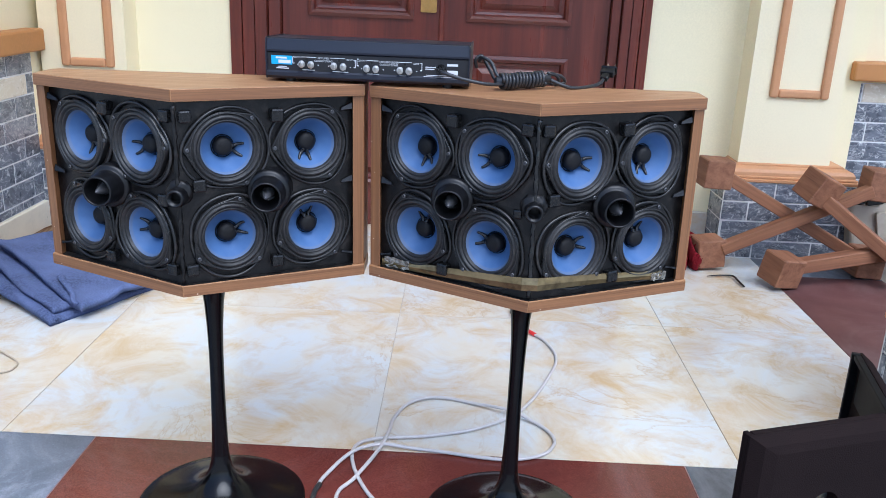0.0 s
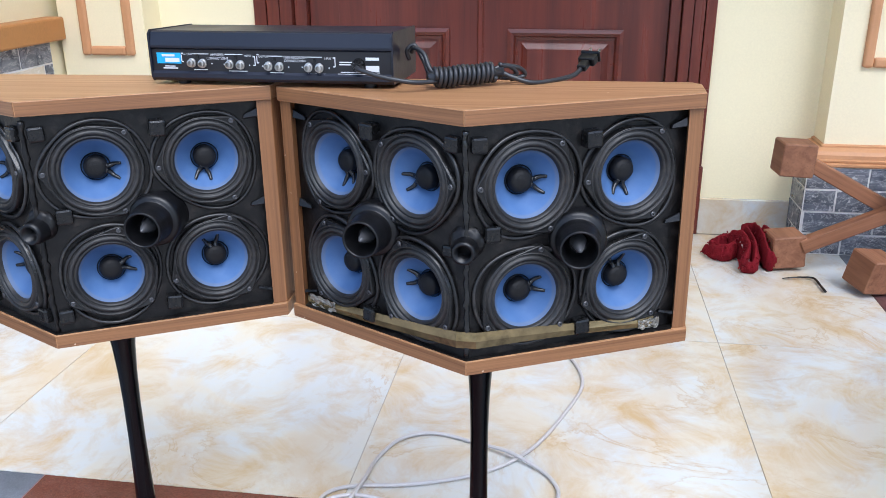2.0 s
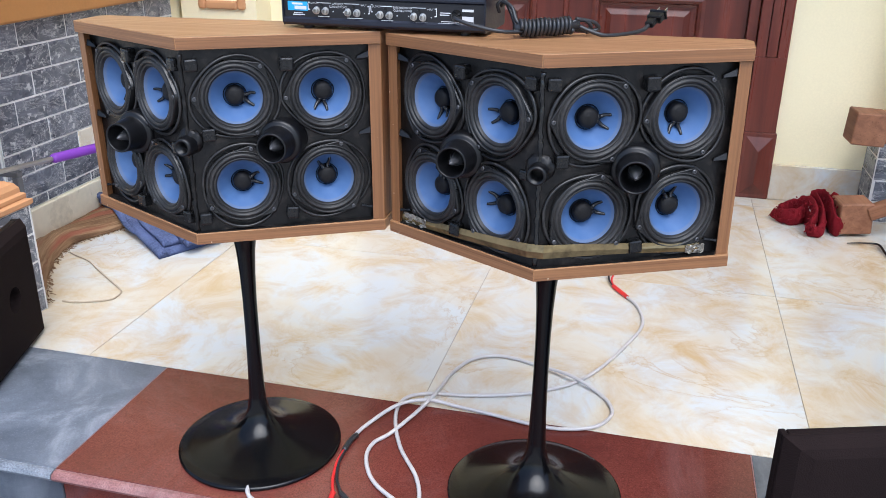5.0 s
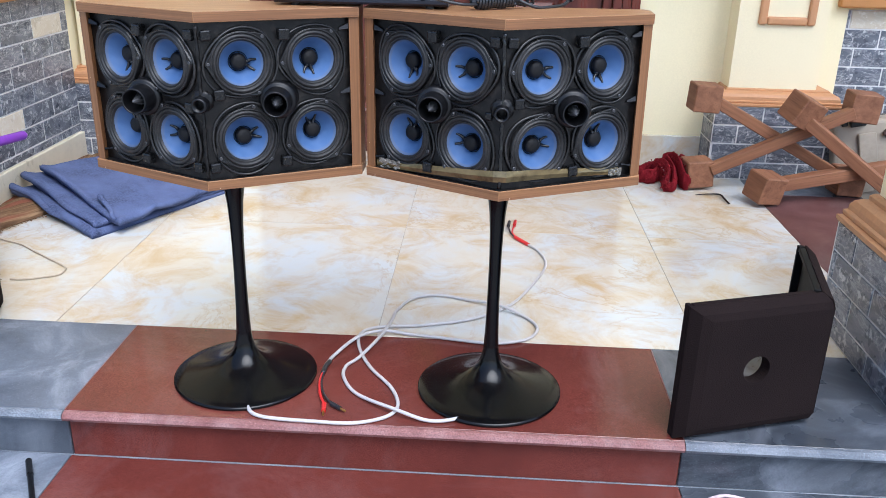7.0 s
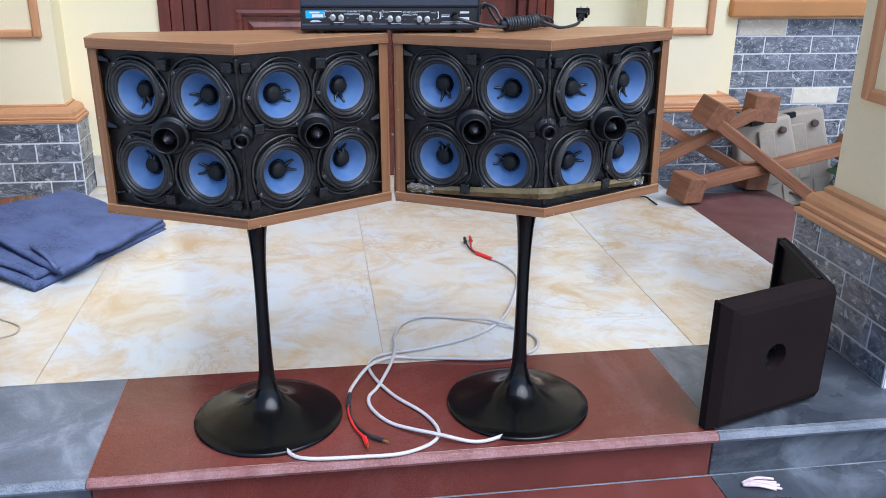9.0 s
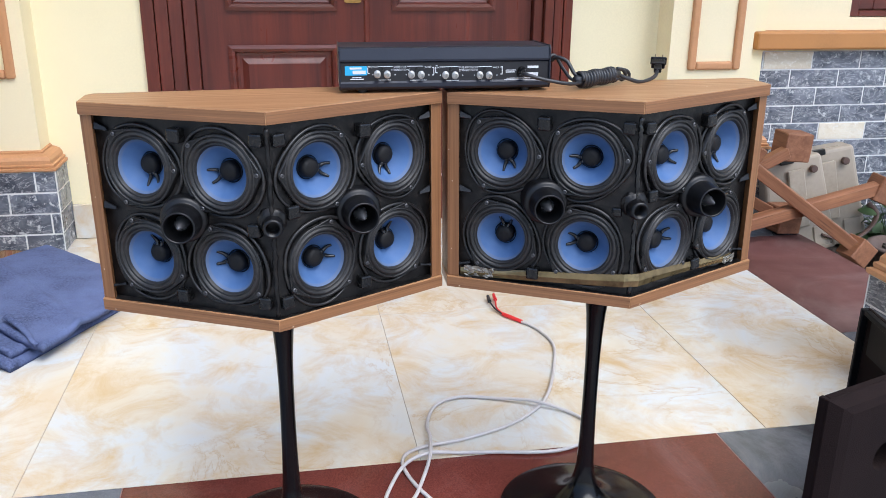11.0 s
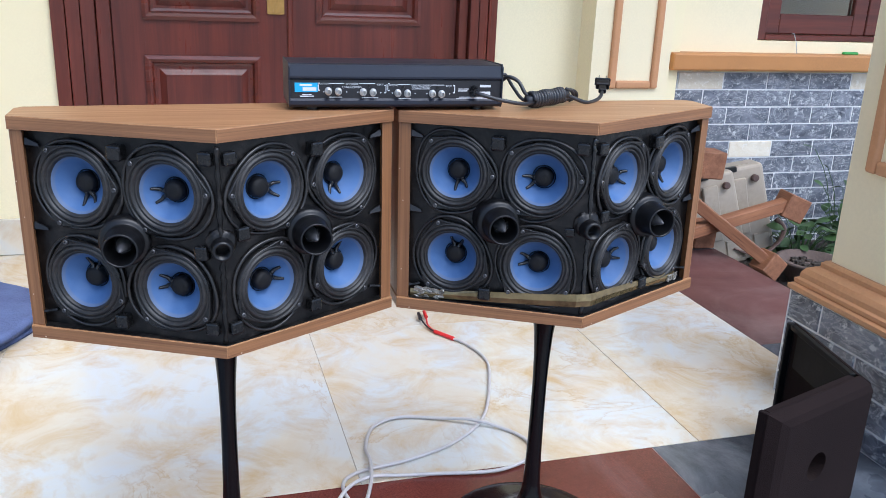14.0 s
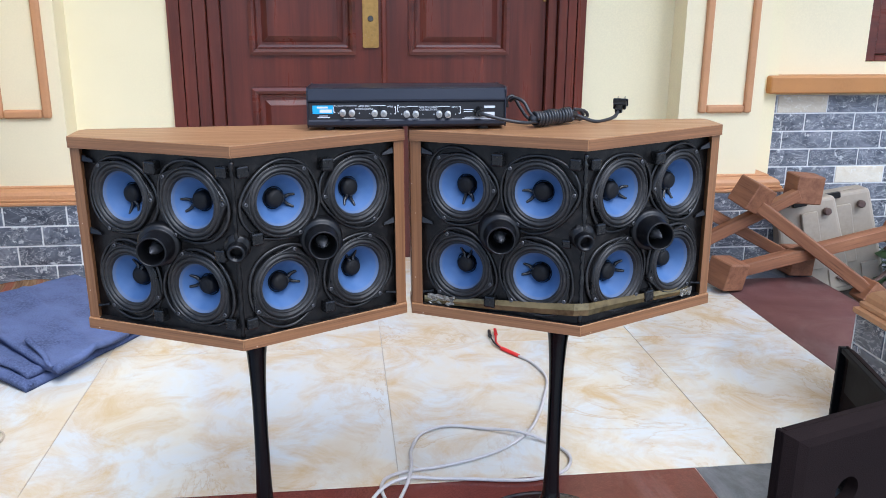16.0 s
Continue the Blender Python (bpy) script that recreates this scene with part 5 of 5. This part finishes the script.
# pole with a purple grip on a grey stand
pole = thing("cleaning_pole", "steel cleaning pole with a purple grip, lying on a frame", "pole", pose(0, 0, 0))
P, Q = Vector((-1.292, 2.312, 0.285)), Vector((-1.372, 1.86, 0.308))
part("shaft", tube([P.lerp(Q, 0.40), Q], 0.0070, 12), STEEL, pole)
part("grip", tube([P, P.lerp(Q, 0.015), P.lerp(Q, 0.03), P.lerp(Q, 0.40), P.lerp(Q, 0.42)], [0.007, 0.012, 0.014, 0.014, 0.010], 14), PURPLE, pole, "purple rubber grip", smooth=True)
part("end_cap", tube([Q.lerp(P, 0.07), Q], 0.011, 14), PURPLE, pole, "purple end cap")
rack = thing("metal_rack", "low grey painted tube frame beside the wall", "rack", pose(0, 0, 0))
for x, y in ((-1.362, 2.02), (-1.455, 2.02), (-1.362, 1.90), (-1.455, 1.90)):
    part("leg", boxes((x - 0.010, x + 0.010, y - 0.010, y + 0.010, 0.04 if y > 1.95 else 0.0, 0.268), bev=0.002), GREY_METAL, rack)
for y in (2.02, 1.90):
    part("rail", boxes((-1.467, -1.350, y - 0.010, y + 0.010, 0.2685, 0.285), bev=0.002), GREY_METAL, rack)


# ---- wooden trestles, plastic jugs, planting ----
def beam(a, b, w, parent, name="beam", h=None):
    a, b = Vector(a), Vector(b)
    d = (b - a)
    q = d.to_track_quat("X", "Z").to_matrix().to_4x4()
    return part(name, box(bmesh.new(), 0, d.length, -w / 2, w / 2, -(h or w) / 2, (h or w) / 2, 0.003, 1), TEAK, parent, m=Matrix.Translation(a) @ q)


def block(c, s, rot, parent):
    return part("block", box(bmesh.new(), -s / 2, s / 2, -s / 2, s / 2, -s / 2, s / 2, 0.004, 1), TEAK_END, parent, "sawn square block", m=pose(*c, *rot))


t1 = thing("wooden_trestle", "crossed timber trestle with square blocks against the pier", "trestle", pose(0, 0, 0), "wooden trestles")
block((0.945, 3.005, 0.342), 0.100, (0, 3, 4), t1)
block((0.945, 2.975, 0.062), 0.100, (0, -4, 8), t1)
block((1.515, 2.985, 0.330), 0.105, (0, 4, -4), t1)
block((1.500, 2.955, 0.056), 0.100, (0, 5, 6), t1)
beam((0.985, 3.000, 0.330), (1.460, 2.972, 0.075), 0.042, t1)
beam((0.985, 2.945, 0.080), (1.475, 2.950, 0.315), 0.042, t1)
t2 = thing("wooden_trestle", "crossed timber trestle with square blocks lying on red granite", "trestle", pose(0, 0, 0), "wooden trestles")
block((1.282, 2.925, 0.318), 0.104, (14, 24, 22), t2)
block((1.148, 2.790, 0.066), 0.100, (8, 8, 24), t2)
block((1.905, 2.945, 0.152), 0.098, (0, 22, -8), t2)
block((1.690, 2.755, -0.020), 0.085, (0, 38, 5), t2)
beam((1.185, 2.800, 0.072), (1.880, 2.940, 0.165), 0.046, t2)
beam((1.300, 2.900, 0.285), (1.680, 2.752, -0.005), 0.044, t2)


def jug(m, label):
    j = thing("plastic_container", label, "container", m, "plastic containers")
    bm = box(bmesh.new(), -0.12, 0.12, -0.055, 0.055, 0, 0.34)
    for v in bm.verts:
        if v.co.z > 0.3:
            v.co.x *= 0.84
            v.co.y *= 0.9
    bmesh.ops.bevel(bm, geom=list(bm.edges), offset=0.014, segments=3, profile=0.5, affect="EDGES")
    part("body", bm, JUG, j, smooth=False)
    part("rib", boxes((-0.028, 0.028, -0.066, -0.054, 0.10, 0.30), (-0.10, -0.04, -0.0595, -0.054, 0.02, 0.09), (0.04, 0.10, -0.0595, -0.054, 0.02, 0.09), bev=0.0025), JUG, j)
    part("cap", lathe([(0.013, 0), (0.013, 0.012), (0.010, 0.015), (0, 0.015)], 16), STRAP, j, "dark round cap", m=pose(0.062, -0.055, 0.292, 90, 0, 0))
    part("latch", boxes((-0.05, 0.0, -0.062, -0.040, 0.325, 0.345), (-0.075, -0.055, -0.056, -0.03, 0.330, 0.352), bev=0.003), BLACK, j, "black latch")
    part("recess", boxes((-0.055, 0.055, -0.030, 0.030, 0.3395, 0.3425), bev=0.001), JUG, j)
    return j


jug(pose(1.650, 3.055, -0.118, -6, -12, -6) @ Matrix.Scale(1.14, 4), "beige plastic container leaning behind the trestle")
jug(pose(1.835, 3.135, -0.118, -4, -12, -10) @ Matrix.Scale(1.18, 4), "beige plastic container leaning on the slate wall")
pot = thing("plant_pot", "weathered clay bowl half sunk in the garden bed", "pot", pose(1.93, 2.80, -0.125))
part("bowl", lathe([(0, 0), (0.08, 0), (0.105, 0.05), (0.125, 0.085), (0.135, 0.088), (0.135, 0.098), (0.118, 0.098), (0.10, 0.07), (0, 0.06)], 36), CLAY, pot, smooth=True)
bm = bmesh.new()
rnd = random.Random(5)
for _ in range(26):
    a, r = rnd.uniform(0, 6.28), rnd.uniform(0, 0.09)
    box(bm, r * math.cos(a) - 0.014, r * math.cos(a) + 0.014, r * math.sin(a) - 0.008, r * math.sin(a) + 0.008, 0.060, 0.072 + rnd.uniform(0, 0.012))
part("litter", bm, SOIL, pot, "dry leaf litter", kind="stuff")
tagged(part("strap", tube(spline([(1.70, 2.99, -0.03), (1.80, 2.96, -0.055), (1.90, 2.985, -0.02), (1.955, 3.02, 0.03), (1.93, 3.05, 0.07)], 7), 0.011, 8, flat=0.4), STRAP, smooth=True), "brown worn strap trailing by the containers", "strap")


def leafmesh(l, w):
    bm = bmesh.new()
    rows = []
    for i in range(6):
        t = i / 5
        ww = w * math.sin(math.pi * min(1, t * 0.93 + 0.05)) ** 0.8
        rows.append([bm.verts.new((l * t, -ww, 0.10 * l * math.sin(t * 2.6) + 0.12 * ww)), bm.verts.new((l * t, 0, 0.10 * l * math.sin(t * 2.6))), bm.verts.new((l * t, ww, 0.10 * l * math.sin(t * 2.6) + 0.12 * ww))])
    for a, b in zip(rows, rows[1:]):
        for k in (0, 1):
            bm.faces.new((a[k], a[k + 1], b[k + 1], b[k]))
    return bm


def plant(m, label, seed, n, reach, height):
    p = thing("plant", label, "plant", m, "plants in the bed")
    rnd = random.Random(seed)
    stems = bmesh.new()
    first = None
    for i in range(n):
        a, r, z = rnd.uniform(0, 6.28), rnd.uniform(0.02, reach), rnd.uniform(0.02, height)
        c = Vector((r * math.cos(a), min(r * math.sin(a), 0.12), z))
        tube(spline([(c.x * 0.2, c.y * 0.2, 0), (c.x * 0.6, c.y * 0.6, z * 0.7), tuple(c)], 3), 0.0016, 5, stems)
        mm = pose(c.x, c.y, c.z, rnd.uniform(-35, 35), rnd.uniform(-25, 45), math.degrees(a) + rnd.uniform(-60, 60)) @ Matrix.Scale(rnd.uniform(0.6, 1.25), 4)
        if first is None:
            first = part("leaf", leafmesh(0.062, 0.021), LEAF, p, m=mm, smooth=True)
        else:
            again("leaf", first.data, p, mm)
    part("stem_tangle", stems, LEAF, p, "thin green stems", kind="stuff")


plant(pose(2.06, 3.02, -0.13), "low green leafy plant against the slate wall", 11, 70, 0.17, 0.20)
plant(pose(2.34, 3.10, -0.13), "taller green leafy plant against the slate wall", 12, 52, 0.20, 0.46)
plant(pose(2.10, 2.62, -0.13), "small green weed in the garden bed", 13, 30, 0.12, 0.10)

# ---- pieces of floor, step and walls ----
MESHES = {}


def piece(name, w, h, t, mat, parent, m, cham=0.0018):
    key = (name, round(w, 4), round(h, 4), round(t, 4), mat.name)
    if key in MESHES:
        return again(name, MESHES[key], parent, m)
    ob = part(name, plate(w, h, t, cham), mat, parent, m=m)
    MESHES[key] = ob.data
    return ob


def lay(x0, x1, y0, y1, z, mat, parent, name="tile", gap=0.0016, t=0.0115, cham=0.0008):
    """A slab flat on its bed, its top at z."""
    m = Matrix.Translation((x0 + gap / 2, y0 + gap / 2, z)) @ Matrix(((1, 0, 0, 0), (0, 0, 1, 0), (0, -1, 0, 0), (0, 0, 0, 1)))
    return piece(name, x1 - x0 - gap, y1 - y0 - gap, t, mat, parent, m, cham)


XS, YS = [-1.50, -0.902, -0.112, 0.667, 1.152], [1.624, 2.392, 3.165, 3.262]
for i in range(4):
    for j in range(3):
        lay(XS[i], XS[i + 1], YS[j], YS[j + 1], 0.0, CREAM_TILE, floor, gap=0.0018, cham=0.0003)
lay(-0.640, 0.572, 3.262, 3.3215, 0.0, CREAM_TILE, floor, gap=0.0010, cham=0.0003)
# granite border
for a, b, c, d, mt in ((-1.59, -0.70, 1.241, 1.624, GREY_GRANITE), (-0.70, 0.546, 1.241, 1.624, RED_GRANITE), (0.546, 1.558, 1.241, 1.624, GREY_DARK), (1.152, 1.558, 1.624, 2.065, GREY_DARK), (1.152, 1.558, 2.065, 2.915, DUSTY_RED), (1.152, 1.558, 2.915, 3.262, GREY_GRANITE)):
    lay(a, b, c, d, 0.0, mt, floor, "granite_slab")


def nosing(x0, x1, y, z, mat, parent):
    """A worn rounded front edge."""
    prof = [(0.0, -0.0005), (-0.007, -0.001), (-0.014, -0.004), (-0.0175, -0.011), (-0.014, -0.018), (-0.007, -0.0215), (0.0, -0.022)]
    bm = bmesh.new()
    a = [bm.verts.new((x0 + 0.0008, y + p, z + q)) for p, q in prof]
    b = [bm.verts.new((x1 - 0.0008, y + p, z + q)) for p, q in prof]
    for i in range(len(prof)):
        j = (i + 1) % len(prof)
        bm.faces.new((a[i], a[j], b[j], b[i]))
    bm.faces.new(a), bm.faces.new(b[::-1])
    return part("edge_slab", bm, mat, parent, smooth=False)


for x0, x1, mt, we in ((-1.59, -0.70, GREY_GRANITE, WORN_GREY), (-0.70, 0.546, RED_GRANITE, WORN_RED), (0.546, 1.558, GREY_DARK, WORN_GREY)):
    nosing(x0, x1, 1.2405, 0.0, we, floor)
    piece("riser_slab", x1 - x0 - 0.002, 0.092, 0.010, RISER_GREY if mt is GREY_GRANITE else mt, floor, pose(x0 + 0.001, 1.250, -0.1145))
for k, (yb, yf, z) in enumerate(((1.2495, 0.884, -0.115), (0.8795, 0.50, -0.230))):
    for x0, x1, mt, we in ((-2.39, -0.705, GREY_GRANITE, WORN_GREY), (-0.705, 0.550, RED_GRANITE, WORN_RED), (0.550, 2.19, GREY_DARK, WORN_GREY)):
        lay(x0, x1, yf, yb, z, mt, step, "granite_slab")
        nosing(x0, x1, yf, z, we, step)
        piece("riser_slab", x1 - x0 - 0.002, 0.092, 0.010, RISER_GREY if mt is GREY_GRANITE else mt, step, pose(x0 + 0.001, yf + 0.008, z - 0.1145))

part("mortar_joint", boxes((-1.588, 1.556, 1.2468, 1.2500, -0.1150, -0.1128), bev=0.0008), WORN_GREY, step, "pale mortar line under the riser")
for x in (-0.70, 0.546):
    part("mortar_joint", boxes((x - 0.0010, x + 0.0010, 1.2425, 1.6225, -0.006, 0.0001)), WORN_RED, floor, "pale mortar line between the slabs")

COURSE, LENGTH, JOINT = 0.0735, 0.217, 0.0058


def courses(parent, m, width, z0, z1, shift, pale=(), top_down=True, t=0.0075):
    """Rows of slate tiles from the top down, each row shifted by part of a tile."""
    part("grout_bed", boxes((0.0, width, 0.0022, 0.0070, z0, z1)), GROUT, parent, "pale grout between the tiles", m=m)
    row, z = 0, z1
    rnd = random.Random(round(width * 1000) + len(pale))
    while z > z0 + 0.008:
        h = min(COURSE, z - z0)
        x = -((shift + row * 0.0905) % LENGTH)
        col = 0
        while x < width - 0.004:
            a, b = max(x, 0.0), min(x + LENGTH, width)
            if b - a > 0.012:
                mt = PALE_STONE if (row, col) in pale else STONE
                piece("slate_tile", b - a - JOINT, h - JOINT, t, mt, parent, m @ Matrix.Translation((a + JOINT / 2, rnd.uniform(-0.0008, 0.0008), z - h + JOINT / 2)), 0.0012)
            x += LENGTH
            col += 1
        z -= COURSE
        row += 1


courses(wall_right, pose(1.52, 3.302, 0), 1.9, -0.36, 0.645, 0.196, {(0, 1), (4, 2), (0, 5), (6, 5)})
LEFT_WALL = Matrix.Translation((-1.5005, 2.138, 0)) @ pose(0, 0, 0, 0, 0, 90)
courses(wall_left, LEFT_WALL, 0.966, 0.099, 0.645, 0.08, {(1, 4), (5, 2), (1, 0)})
courses(wall_left, pose(-2.5, 2.1305, 0), 0.993, -0.3, 0.645, 0.05, {(3, 4), (6, 3)})
for pl, x0, x1 in ((pil_r, 1.018, 1.500), (pil_l, -1.600, -1.128)):
    courses(pl, pose(x0, 3.1055, 0), x1 - x0, 0.0, 0.290, 0.03)
    courses(pl, Matrix.Translation((x0 + 0.0005, 3.279, 0)) @ pose(0, 0, 0, 0, 0, -90), 0.165, 0.0, 0.290, 0.11)
    courses(pl, Matrix.Translation((x1 - 0.0005, 3.1135, 0)) @ pose(0, 0, 0, 0, 0, 90), 0.165, 0.0, 0.290, 0.11)
for pl, x0, x1 in ((pillar_r, 1.003, 1.45), (pillar_l, -1.60, -1.152)):
    courses(pl, Matrix.Translation((x0 + 0.0005, 1.812, 0)) @ pose(0, 0, 0, 0, 0, -90), 0.452, 0.0, 0.279, 0.10)
    courses(pl, Matrix.Translation((x1 - 0.0005, 1.36, 0)) @ pose(0, 0, 0, 0, 0, 90), 0.452, 0.0, 0.279, 0.10)
    courses(pl, pose(x0, 1.3605, 0), x1 - x0, 0.0, 0.279, 0.02)
    courses(pl, Matrix.Translation((x1, 1.8115, 0)) @ pose(0, 0, 0, 0, 0, 180), x1 - x0, 0.0, 0.279, 0.15)
